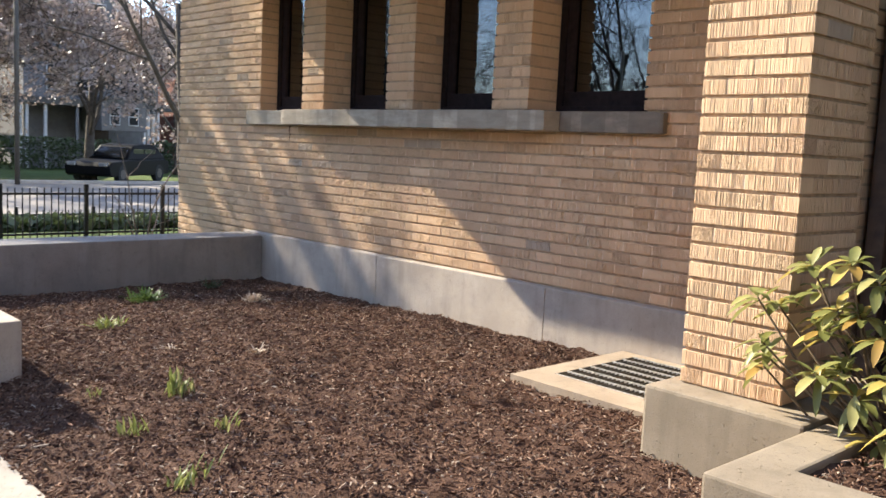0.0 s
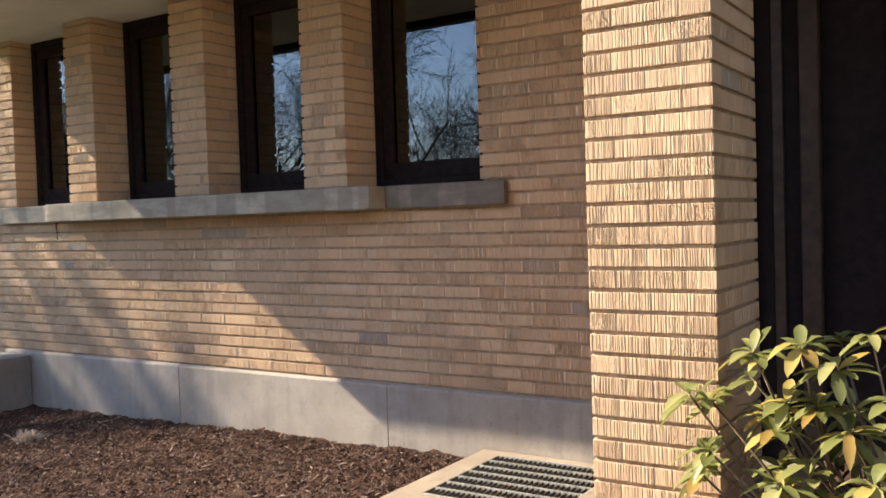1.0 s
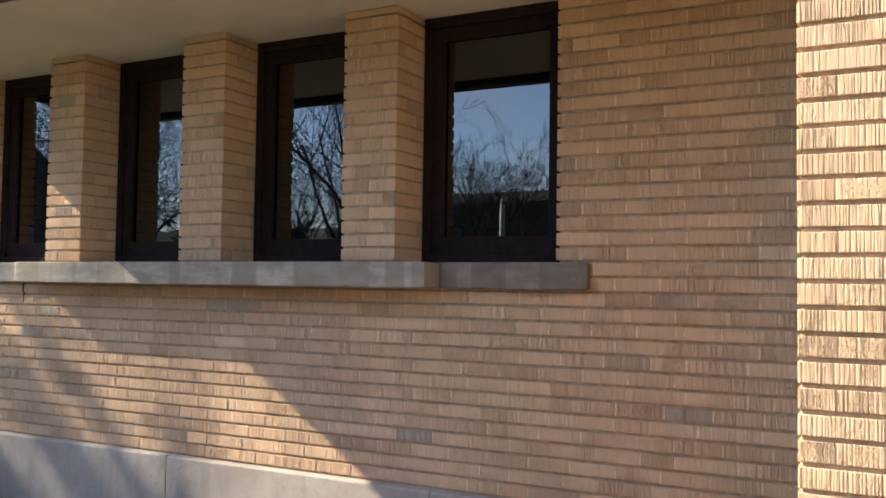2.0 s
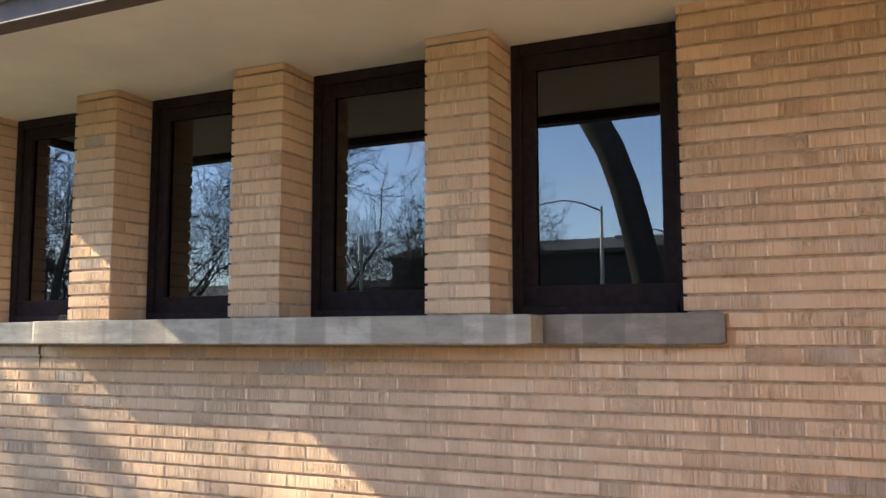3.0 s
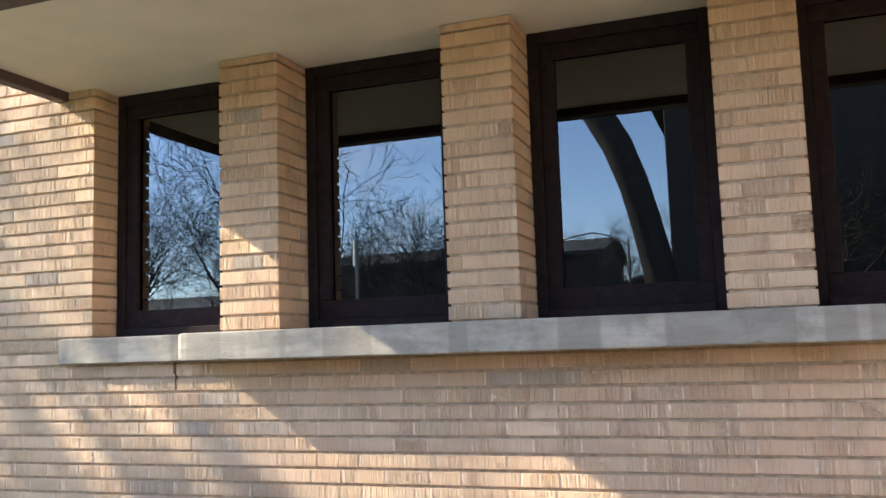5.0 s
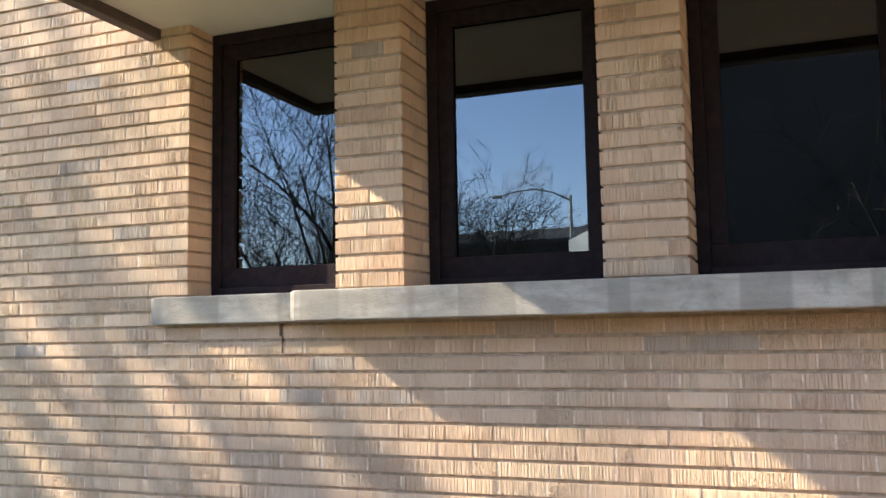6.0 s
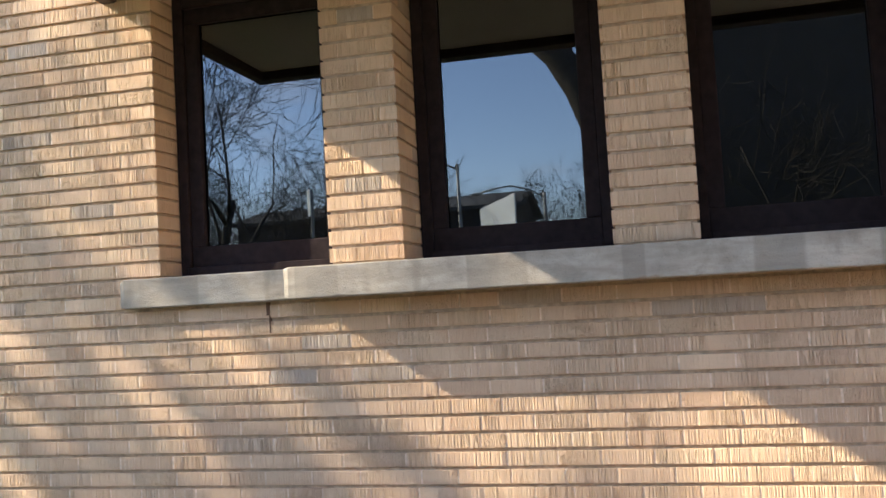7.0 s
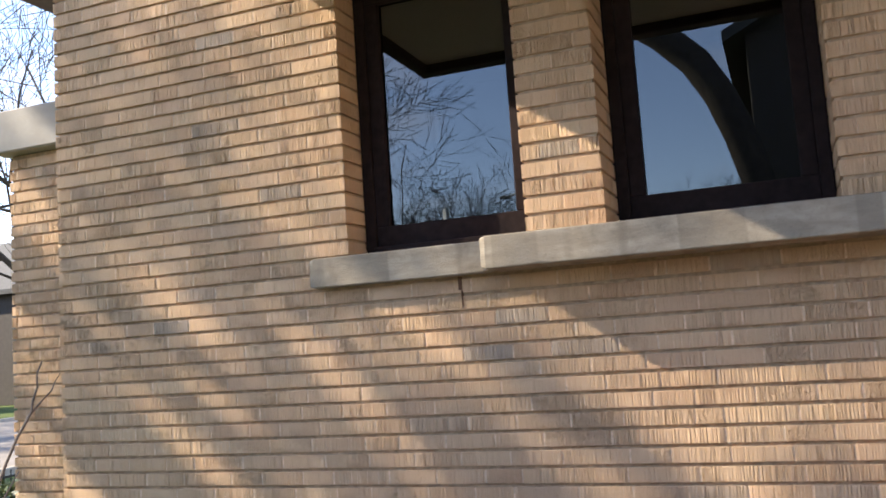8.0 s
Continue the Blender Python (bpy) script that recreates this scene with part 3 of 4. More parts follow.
def build_window(n, a, b):
    win = empty("window_%d" % n, "tall window in a dark brown frame, glass mirroring sky and bare trees", "window", "tall windows", "structure")
    z0, z1, x0, x1 = SILL_TOP, SOFFIT_Z - 0.002, FRAME_X - 0.03, FRAME_X + 0.05
    # outer casing set into the opening
    for ya, yb in ((a + 0.002, a + 0.055), (b - 0.055, b - 0.002)):
        part("casing", box_bm(x0, ya, z0, x1, yb, z1, 0.004), MAT_FRAME, win)
    part("casing", box_bm(x0, a + 0.055, z1 - 0.06, x1, b - 0.055, z1, 0.004), MAT_FRAME, win)
    part("casing", box_bm(x0 - 0.03, a + 0.055, z0 + 0.001, x1, b - 0.055, z0 + 0.045, 0.004), MAT_FRAME, win)
    # the sash, a step further in
    s0, s1 = x0 + 0.022, x1 - 0.01
    sash = part("sash", box_bm(s0, a + 0.055, z0 + 0.045, s1, b - 0.055, z0 + 0.148, 0.004), MAT_FRAME, win)
    part("rail", box_bm(s0, a + 0.055, z1 - 0.135, s1, b - 0.055, z1 - 0.06, 0.004), MAT_FRAME, sash)
    for ya, yb in ((a + 0.055, a + 0.125), (b - 0.125, b - 0.055)):
        part("stile", box_bm(s0, ya, z0 + 0.148, s1, yb, z1 - 0.135, 0.004), MAT_FRAME, sash)
    pane = box_bm(s0 + 0.028, a + 0.120, z0 + 0.143, s0 + 0.033, b - 0.120, z1 - 0.130)
    part("pane", pane, MAT_GLASS, win)


for n, (a, b) in enumerate(OPENINGS):
    build_window(n + 1, a, b)


def build_room():
    """A dim room behind the windows, closed all round."""
    bm = bmesh.new()
    add_box(bm, 5.145, 2.0, 0.5, 9.0, 9.0, 3.6)
    for f in list(bm.faces):
        if f.calc_center_median().x < 5.2:
            bm.faces.remove(f)
    setting("wall_room", bm, MAT_ROOM, "dim interior seen faintly through the windows", "room")


build_room()


def build_eaves():
    soffit = box_bm(3.66, -3.0, SOFFIT_Z, 5.3, 8.075, SOFFIT_Z + 0.05)
    setting("ceiling_eave", soffit, MAT_SOFFIT, "flat beige plaster soffit under the deep eave", "soffit")
    roof = box_bm(3.50, -3.2, SOFFIT_Z + 0.055, 5.4, 8.17, 3.42, 0.01)
    setting("roof", roof, MAT_FASCIA, "low roof slab with pale fascia over the windows", "roof")
    setting("trim_eave", box_bm(3.55, -3.1, 2.955, 3.66, 8.145, SOFFIT_Z + 0.05, 0.004), MAT_TRIM, "dark trim along the front of the eave", "trim")
    setting("trim_eave_end", box_bm(3.66, 8.075, 2.955, FACE + 0.01, 8.145, SOFFIT_Z + 0.05, 0.004), MAT_TRIM, "dark trim at the end of the eave", "trim")


build_eaves()


def build_far_wing():
    """The part of the house set back past the corner."""
    wing = setting("wall_wing", box_bm(5.6112, CORNER_Y - 0.3, 0.0, 8.0, 10.770, 2.61), MAT_MORTAR, "set-back buff brick wing past the corner", "wall")
    rows = course_rows(5.6, CORNER_Y - 0.3, 10.79, -19, 13, 0.0, 0.2)
    for x, y, z, d, l, h in rows:
        lay_brick(wing, x, y, z, d, l, h)
    head_joints(wing, 5.6, CORNER_Y - 0.3, 10.79, -19, 13)
    setting("fascia_wing", box_bm(5.50, CORNER_Y + 0.02, 2.615, 8.3, 10.85, 2.90, 0.01), MAT_FASCIA, "pale deep fascia of the lower wing roof", "fascia")
    setting("wall_return", box_bm(FACE + 0.02, CORNER_Y - 0.31, 0.2, 9.05, CORNER_Y - 0.016, 3.9), MAT_MORTAR, "return wall at the house corner", "wall")
    setting("wall_behind", box_bm(9.06, -6, -0.1, 9.2, CORNER_Y, 3.9), MAT_MORTAR, "plain rear wall closing the house", "wall")
    setting("eave_far", box_bm(4.86, CORNER_Y + 0.01, 3.43, 8.5, 10.2, 3.6, 0.01), MAT_TRIM, "dark eave of the farther roof", "eave")


build_far_wing()


# ---------------- entrance: pier, base, low walls, door ----------------
PIER_BASE_Z = 0.362
brick_pier("entrance_pier", 3.385, 1.560, 2.015, 0.56, PIER_BASE_Z, 35, "sunlit combed buff brick pier beside the entrance", "pier")
base = box_bm(3.225, 1.39, -0.3, 4.2, 2.085, PIER_BASE_Z, 0.014, 2)
setting("pier_base", base, MAT_CONCRETE_MID, "pitted concrete base under the entrance pier", "base")


def build_low_wall():
    """An L of low concrete wall round the shrub bed."""
    bm = bmesh.new()
    pts = [(3.40, 1.385), (2.52, 1.385), (2.52, -2.5), (2.79, -2.5), (2.79, 1.20), (3.40, 1.20)]
    lo = [bm.verts.new((x, y, -0.3)) for x, y in pts]
    hi = [bm.verts.new((x, y, 0.345)) for x, y in pts]
    for k in range(6):
        bm.faces.new((lo[k], lo[(k + 1) % 6], hi[(k + 1) % 6], hi[k]))
    bm.faces.new(hi)
    bm.faces.new(lo[::-1])
    bmesh.ops.recalc_face_normals(bm, faces=bm.faces)
    chamfer(bm, 0.012, 2)
    setting("low_wall", bm, MAT_CONCRETE_MID, "low concrete wall cornering round the shrub bed", "low wall")
    bm = bmesh.new()
    step = 0.05
    grid = [[bm.verts.new((2.77 + i * step, -2.4 + j * step, 0.305 + 0.02 * noise.fractal(Vector((i * 0.3, j * 0.3, 1)), 1, 2, 3))) for j in range(77)] for i in range(40)]
    for a, b in zip(grid, grid[1:]):
        for j in range(76):
            bm.faces.new((a[j], b[j], b[j + 1], a[j + 1]))
    setting("shrub_bed", bm, MAT_SOIL, "mulched bed behind the low wall", "mulch bed", smooth=True)


build_low_wall()


def build_planter():
    """The long low walls closing the bed."""
    bm = box_bm(1.2, 7.72, -0.3, 4.80, 8.16, 0.355, 0.012, 2)
    setting("planter_wall", bm, MAT_CONCRETE_SHADED, "grey concrete planter wall across the end of the bed", "low wall")
    bm = box_bm(1.19, 4.88, -0.3, 1.61, 7.715, 0.302, 0.012, 2)
    setting("planter_side_wall", bm, MAT_CONCRETE, "low concrete wall along the walk", "low wall")
    # block added out of view, sized only to throw the shadow across the mulch
    pedestal = setting("planter_pedestal", box_bm(0.98, 4.82, 0.305, 1.32, 5.36, 0.70, 0.012, 2), MAT_CONCRETE, "unseen concrete block added to cast a shadow on the bed", "pedestal")
    part("foot", box_bm(0.98, 4.82, 0.0, 1.186, 5.36, 0.304, 0.008), MAT_CONCRETE, pedestal)


build_planter()


def build_grate():
    """The window-well frame and its steel grating."""
    bm = bmesh.new()
    x0, x1, y0, y1, z = 3.735, 4.80, 2.05, 3.31, 0.062
    hx0, hx1, hy0, hy1 = 3.95, 4.72, 2.2, 3.17
    for a in ((x0, hy1, x1, y1), (x0, y0, x1, hy0), (x0, hy0, hx0, hy1), (hx1, hy0, x1, hy1)):
        add_box(bm, a[0], a[1], -0.3, a[2], a[3], z)
    bmesh.ops.remove_doubles(bm, verts=bm.verts, dist=0.0005)
    pad = setting("well_kerb", bm, MAT_CONCRETE_WARM, "warm concrete kerb round a basement window well", "kerb")
    # a solid dark block stands in for the shaded depth of the well
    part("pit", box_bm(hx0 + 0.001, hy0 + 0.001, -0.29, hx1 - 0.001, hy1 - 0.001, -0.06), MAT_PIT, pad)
    grate = empty("grating", "galvanised steel grating over the window well", "grating")
    n = 8
    for i in range(n):
        x = hx0 + 0.006 + (hx1 - hx0 - 0.012) * i / (n - 1)
        part("bearing_bar", box_bm(x - 0.0035, hy0 + 0.003, z - 0.03, x + 0.0035, hy1 - 0.003, z + 0.004), MAT_STEEL, grate)
    m = 34
    for i in range(m):
        y = hy0 + 0.006 + (hy1 - hy0 - 0.012) * i / (m - 1)
        part("cross_bar", box_bm(hx0 + 0.003, y - 0.0025, z - 0.022, hx1 - 0.003, y + 0.0025, z - 0.002), MAT_RUST, grate)


build_grate()


def build_entrance():
    """A dark timber entrance recessed past the end of the wall."""
    ent = empty("door_1", "dark oak entrance door with narrow glass lights in shade", "door", kind="structure")
    x = 4.95
    part("backing", box_bm(x + 0.12, -2.9, 0.0, x + 0.2, WALL_END_Y - 0.002, 3.0), MAT_DOOR, ent)
    y = WALL_END_Y - 0.03
    for w, glass in ((0.10, 0), (0.22, 1), (0.09, 0), (0.75, 1), (0.10, 0), (0.75, 1), (0.10, 0), (0.9, 1), (0.1, 0)):
        if glass:
            part("panel", box_bm(x + 0.07, y - w, 0.05, x + 0.1, y, 2.95, 0.004), MAT_FRAME, ent)
            part("moulding", box_bm(x + 0.05, y - w * 0.62, 0.35, x + 0.068, y - w * 0.38, 2.8, 0.004), MAT_DOOR, ent)
        else:
            part("post", box_bm(x, y - w, 0.05, x + 0.12, y, 3.0, 0.006), MAT_DOOR, ent)
        y -= w
    setting("porch_floor", box_bm(2.95, -2.9, -0.2, 5.2, 1.36, 0.12, 0.01), MAT_CONCRETE, "shaded concrete porch floor", "floor")
    setting("wall_porch_end", box_bm(3.6, -3.1, 0.0, 5.2, -2.95, 3.0), MAT_DOOR, "dark end wall closing the porch", "wall")


build_entrance()


# ---------------- plants in the beds ----------------
def leaf(bm, base, direction, length, width, droop=0.25, fold=0.18):
    """One folded, drooping leaf of six quads."""
    d = direction.normalized()
    side = d.cross(Vector((0, 0, 1)))
    side = side.normalized() if side.length > 0.05 else Vector((1, 0, 0))
    up = side.cross(d).normalized()
    rows = []
    for s, w in ((0.0, 0.12), (0.3, 0.85), (0.62, 1.0), (0.86, 0.6), (1.0, 0.04)):
        c = base + d * (length * s) - Vector((0, 0, 1)) * (droop * length * s * s)
        ww = width * 0.5 * w
        rows.append((bm.verts.new(c - side * ww + up * (ww * fold * 2)), bm.verts.new(c), bm.verts.new(c + side * ww + up * (ww * fold * 2))))
    for a, b in zip(rows, rows[1:]):
        bm.faces.new((a[0], a[1], b[1], b[0]))
        bm.faces.new((a[1], a[2], b[2], b[1]))


def build_shrub():
    """A rhododendron: bare woody stems, each ending in a whorl of long leaves."""
    r = random.Random(23)
    shrub = empty("rhododendron", "rhododendron with olive green leaves, some yellowed, by the pier", "shrub", at=(3.60, 1.05, 0.17))
    inv = Matrix.Translation((-3.60, -1.05, -0.17))
    foot = Vector((3.62, 1.02, 0.15))
    tips = []
    for k in range(48):
        ang = r.uniform(0, 6.28)
        rad = 0.78 * math.sqrt(r.random())
        x, y = 3.62 + rad * math.cos(ang) * 0.78, 0.98 + rad * math.sin(ang) * 0.95
        z = 0.28 + r.random() ** 0.8 * (0.92 - 0.45 * rad)
        if x > 3.33 and y > 1.50:
            continue
        tips.append(Vector((x, y, z)))
    # whorls that reach past the pier's front
    for x, y, z in ((3.20, 1.60, 0.81), (3.20, 1.55, 0.60), (3.12, 1.52, 0.66), (3.26, 1.58, 0.54), (3.20, 1.40, 0.95), (3.20, 1.34, 0.72), (3.18, 1.24, 0.60), (3.14, 1.18, 0.53),
                    (3.20, 1.14, 0.74), (3.20, 1.17, 0.93), (3.25, 1.32, 0.80), (3.20, 1.27, 0.98), (3.10, 1.06, 0.62), (3.08, 1.00, 0.86), (3.05, 0.92, 0.72), (3.10, 0.85, 0.95), (3.02, 0.98, 0.50)):
        tips.append(Vector((x, y, z)))
    for tip in tips:
        mid = foot.lerp(tip, 0.55) + Vector((r.uniform(-0.08, 0.08), r.uniform(-0.08, 0.08), -0.06))
        low = foot + Vector((r.uniform(-0.08, 0.08), r.uniform(-0.08, 0.08), 0))
        stem = bmesh.new()
        tube(stem, [low, low.lerp(mid, 0.6) + Vector((0, 0, 0.03)), mid, tip], [0.011, 0.008, 0.006, 0.004], 5)
        stem.transform(inv)
        part("stem", stem, MAT_STEM, shrub, smooth=True)
        whorl = bmesh.new()
        out = (tip - foot)
        out.z *= 0.5
        axis = (out.normalized() + Vector((0, 0, 0.9))).normalized()
        a = axis.cross(Vector((0.3, 0.1, 1))).normalized()
        b = axis.cross(a)
        n = r.randint(8, 13)
        for i in range(n):
            t = 6.283 * i / n + r.uniform(-0.3, 0.3)
            d = (a * math.cos(t) + b * math.sin(t)) + axis * r.uniform(-0.15, 0.75)
            had = len(whorl.faces)
            leaf(whorl, tip + axis * r.uniform(-0.02, 0.015), d, r.uniform(0.078, 0.128), r.uniform(0.030, 0.046), r.uniform(0.1, 0.6))
            if r.random() < 0.15:
                whorl.faces.ensure_lookup_table()
                for f in whorl.faces[had:]:
                    f.material_index = 1
        whorl.transform(inv)
        ob = part("leaf_whorl", whorl, MAT_RHODO, shrub, smooth=True)
        ob.data.materials.append(MAT_RHODO_OLD)


build_shrub()


def sprout(x, y, size, blades, seed, name="sprout", label="small clump of fresh green spring shoots in the mulch", mat=None, spread=0.6):
    r = random.Random(seed)
    bm = bmesh.new()
    for _ in range(blades):
        t = r.uniform(0, 6.28)
        d = Vector((math.cos(t) * r.uniform(0.1, spread), math.sin(t) * r.uniform(0.1, spread), 1.0))
        o = Vector((r.gauss(0, size * 0.28), r.gauss(0, size * 0.28), 0))
        leaf(bm, o, d, size * r.uniform(0.6, 1.25), size * r.uniform(0.07, 0.15), r.uniform(0.05, 0.45), 0.3)
    ob = part(name, bm, mat or MAT_SPROUT, smooth=True)
    ob.location = (x, y, soil_height(x, y) - 0.004)
    return tagged(ob, label, "plant", "shoots in the bed")


sprout(1.575, 2.98, 0.10, 22, 1, spread=0.9)
sprout(1.69, 3.02, 0.11, 7, 12)
sprout(2.00, 3.44, 0.10, 16, 2)
sprout(1.68, 3.63, 0.11, 20, 3)
sprout(2.10, 4.06, 0.13, 30, 4)
sprout(1.73, 4.25, 0.085, 9, 5)
sprout(2.53, 6.0, 0.12, 70, 6, label="low tuft of dull green new growth", spread=1.6)
sprout(3.18, 6.83, 0.15, 120, 7, label="low mossy dark green tuft near the planter wall", mat=MAT_GRASSY, spread=1.8)
sprout(4.05, 7.35, 0.12, 50, 17, label="dark green tuft in the shaded corner", mat=MAT_HEDGE, spread=1.8)
sprout(3.98, 6.48, 0.11, 240, 8, "grass_clump", "cut-back clump of dry straw-coloured grass", MAT_STRAW, 3.2)
sprout(2.93, 4.70, 0.08, 40, 9, "grass_clump", "tiny dead straw tuft in the mulch", MAT_STRAW, 2.6)
sprout(2.55, 5.10, 0.06, 30, 10, "grass_clump", "tiny dead straw tuft in the mulch", MAT_STRAW, 2.6)


# ---------------- trees ----------------
def grow(bm, twigs, r, start, heading, length, radius, level, depth, buds, bend=0.16, gravity=0.03):
    """A limb and its branches; thin ones go into the twig mesh."""
    pts, rad = [start.copy()], [radius]
    n = 4 if level < 2 else 3
    d = heading.normalized()
    for i in range(n):
        d = (d + Vector((r.gauss(0, bend), r.gauss(0, bend), r.gauss(0, bend) + gravity))).normalized()
        pts.append(pts[-1] + d * (length / n))
        rad.append(max(radius * (1 - 0.55 * (i + 1) / n), 0.0075 if level >= 3 else 0.0))
    tube(bm if level < 2 else twigs, pts, rad, 8 if level == 0 else (5 if level < 3 else 3))
    if buds is not None and level >= depth - 1:
        for p in pts[1:]:
            for _ in range(3):
                s = r.uniform(0.04, 0.10)
                c = p + Vector((r.gauss(0, 0.12), r.gauss(0, 0.12), r.gauss(0, 0.12)))
                u = Vector((r.gauss(0, 1), r.gauss(0, 1), r.gauss(0, 1))).normalized() * s
                w = u.cross(Vector((r.gauss(0, 1), r.gauss(0, 1), r.gauss(0, 1)))).normalized() * s * 0.7
                buds.faces.new([buds.verts.new(q) for q in (c - u, c + w, c + u, c - w)])
    if level >= depth:
        return
    kids = (6, 5, 4, 4, 3)[min(level, 4)]
    for k in range(kids):
        f = 0.35 + 0.65 * (k + r.random() * 0.7) / kids
        i = min(n - 1, int(f * n))
        p = pts[i].lerp(pts[i + 1], min(1.0, f * n - i))
        a = r.uniform(0, 6.283)
        side = d.cross(Vector((math.cos(a), math.sin(a), 0.35)))
        side = side.normalized() if side.length > 0.05 else Vector((1, 0, 0))
        q = r.uniform(0.45, 1.0)
        h = d * math.cos(q) + side * math.sin(q)
        here = radius * (1 - 0.55 * f)
        grow(bm, twigs, r, p, h, length * r.uniform(0.55, 0.8), here * r.uniform(0.45, 0.65), level + 1, depth, buds, bend, gravity)


def bare_tree(at, height, seed, label, radius=0.22, depth=4, budded=False, lean=(0, 0), trunk=0.32):
    r = random.Random(seed)
    tree = empty("tree", label, "tree", at=at)
    wood, twigs = bmesh.new(), bmesh.new()
    buds = bmesh.new() if budded else None
    grow(wood, twigs, r, Vector((0, 0, -0.1)), Vector((lean[0], lean[1], 1)), height * trunk * 1.5, radius, 0, depth, buds, 0.10)
    part("trunk", wood, MAT_BARK, tree, smooth=True)
    crown = part("crown", twigs, MAT_BARK, tree, "dense bare twigs")
    if budded:
        part("blossom", buds, MAT_BUD, tree, "pale pinkish spring buds")
    return tree


def shade_tree():
    """The old street tree whose limbs dapple the wall by the corner."""
    tree = empty("shade_tree", "old bare street tree with long spreading limbs", "tree", at=(-1.4, 17.9, -0.5))
    wood, twigs = bmesh.new(), bmesh.new()
    r = random.Random(19)
    tube(wood, [Vector(p) for p in ((0, 0, -0.1), (0.05, 0, 2.5), (0, 0.1, 5.0), (0.1, 0.2, 6.6), (0.1, 0.3, 7.3))], [0.42, 0.36, 0.3, 0.24, 0.16], 10)
    # limbs: height on the trunk, then where each one reaches
    for z, x, y, top, thick in ((6.2, 4.2, 2.9, 8.3, 0.15), (6.9, 4.4, 2.1, 8.9, 0.16), (5.6, 3.6, 3.6, 7.9, 0.14), (7.1, 3.9, 1.9, 9.0, 0.12), (6.5, 2.6, 3.4, 9.3, 0.13), (7.0, 3.4, 2.6, 9.6, 0.12),
                                (5.9, 4.8, 2.2, 7.6, 0.13), (7.1, -2.8, 1.5, 9.4, 0.12), (6.8, -2.2, 3.0, 9.2, 0.12)):
        start = Vector((0.05, 0.15, z))
        way_out = Vector((x, y, top)) - start
        grow(wood, twigs, r, start, way_out, way_out.length, thick, 1, 4, None, 0.08, 0.0)
    # long thin limbs ending in sprays of fine twigs, added to dim the wall
    r2 = random.Random(4)
    for x, y, z in ((2.9, 1.7, 8.3), (3.0, 1.9, 9.4), (2.92, 1.6, 10.3), (3.0, 1.8, 11.2)):
        fork, spray = Vector((0.1, 0.25, min(7.2, z - 1.0))), Vector((x, y, z))
        tube(twigs, [fork, fork.lerp(spray, 0.5) + Vector((0, 0, 0.12)), spray], [0.035, 0.025, 0.016], 5)
        for k in range(2):
            grow(wood, twigs, r2, spray, Vector((0.9, r2.gauss(0, 0.5), r2.gauss(0, 0.9))), r2.uniform(0.5, 0.8), 0.015, 2, 5, None, 0.14, 0.0)
    # heavy limbs with few side branches, placed to throw shade on the wall
    start = Vector((0.1, 0.25, 7.0))
    for tip, thick, depth in ((Vector((2.46, 1.8, 9.85)), 0.17, 1), (Vector((2.55, 1.85, 9.75)), 0.15, 1), (Vector((2.42, 1.8, 10.1)), 0.15, 1), (Vector((2.40, 1.8, 9.72)), 0.14, 1), (Vector((3.0, 1.8, 10.1)), 0.075, 3), (Vector((3.15, 1.85, 10.3)), 0.06, 3)):
        grow(wood, twigs, r, start, tip - start, (tip - start).length, thick, 1, depth, None, 0.02, 0.0)
    part("trunk", wood, MAT_BARK, tree, smooth=True)
    part("crown", twigs, MAT_BARK, tree, "bare twigs")


shade_tree()
bare_tree((-4.2, 25, -0.5), 15, 41, "bare street tree by the road", 0.24)
bare_tree((13.2, 33.6, -0.5), 8.5, 9, "street tree covered in pale pinkish buds", 0.22, 5, True)
bare_tree((9.2, 34.5, -0.5), 9, 10, "budding street tree in front of a house", 0.2, 5, True)
bare_tree((19.5, 39.5, -0.5), 11, 14, "bare tree beside the house across the street", 0.2, 4, True)
bare_tree((24.5, 46.5, -0.5), 13, 15, "tall bare tree behind the houses", 0.25, 4)
bare_tree((16.8, 20.6, -0.5), 12, 46, "bare street tree past the house", 0.2, 5)
bare_tree((11.0, 21.5, -0.5), 11, 16, "bare street tree near the corner", 0.2, 4)
# trees that the windows mirror
for n, (x, y, h) in enumerate(((-8.5, 23.5, 13), (-12, 33.5, 15), (-2.5, 34, 14), (-7, 38, 15), (-16, 40, 15), (-20, 34.5, 13))):
    bare_tree((x, y, -0.5), h * 0.9, 80 + n, "tall bare street tree with fine dense twigs", 0.2, 5)
for n, (x, y, h) in enumerate(((-19, 14.5, 9.5), (-24, 19, 10), (-17, 22, 9.5), (-41, 11, 9.5), (-41, 21, 10), (-31, 28, 11), (-40, 8, 11), (-22, 30, 11), (-46, 15, 12), (-15.5, 28, 10))):
    bare_tree((x, y, -0.12), h * 0.84, 60 + n, "bare winter tree across the side street", 0.2, 5)


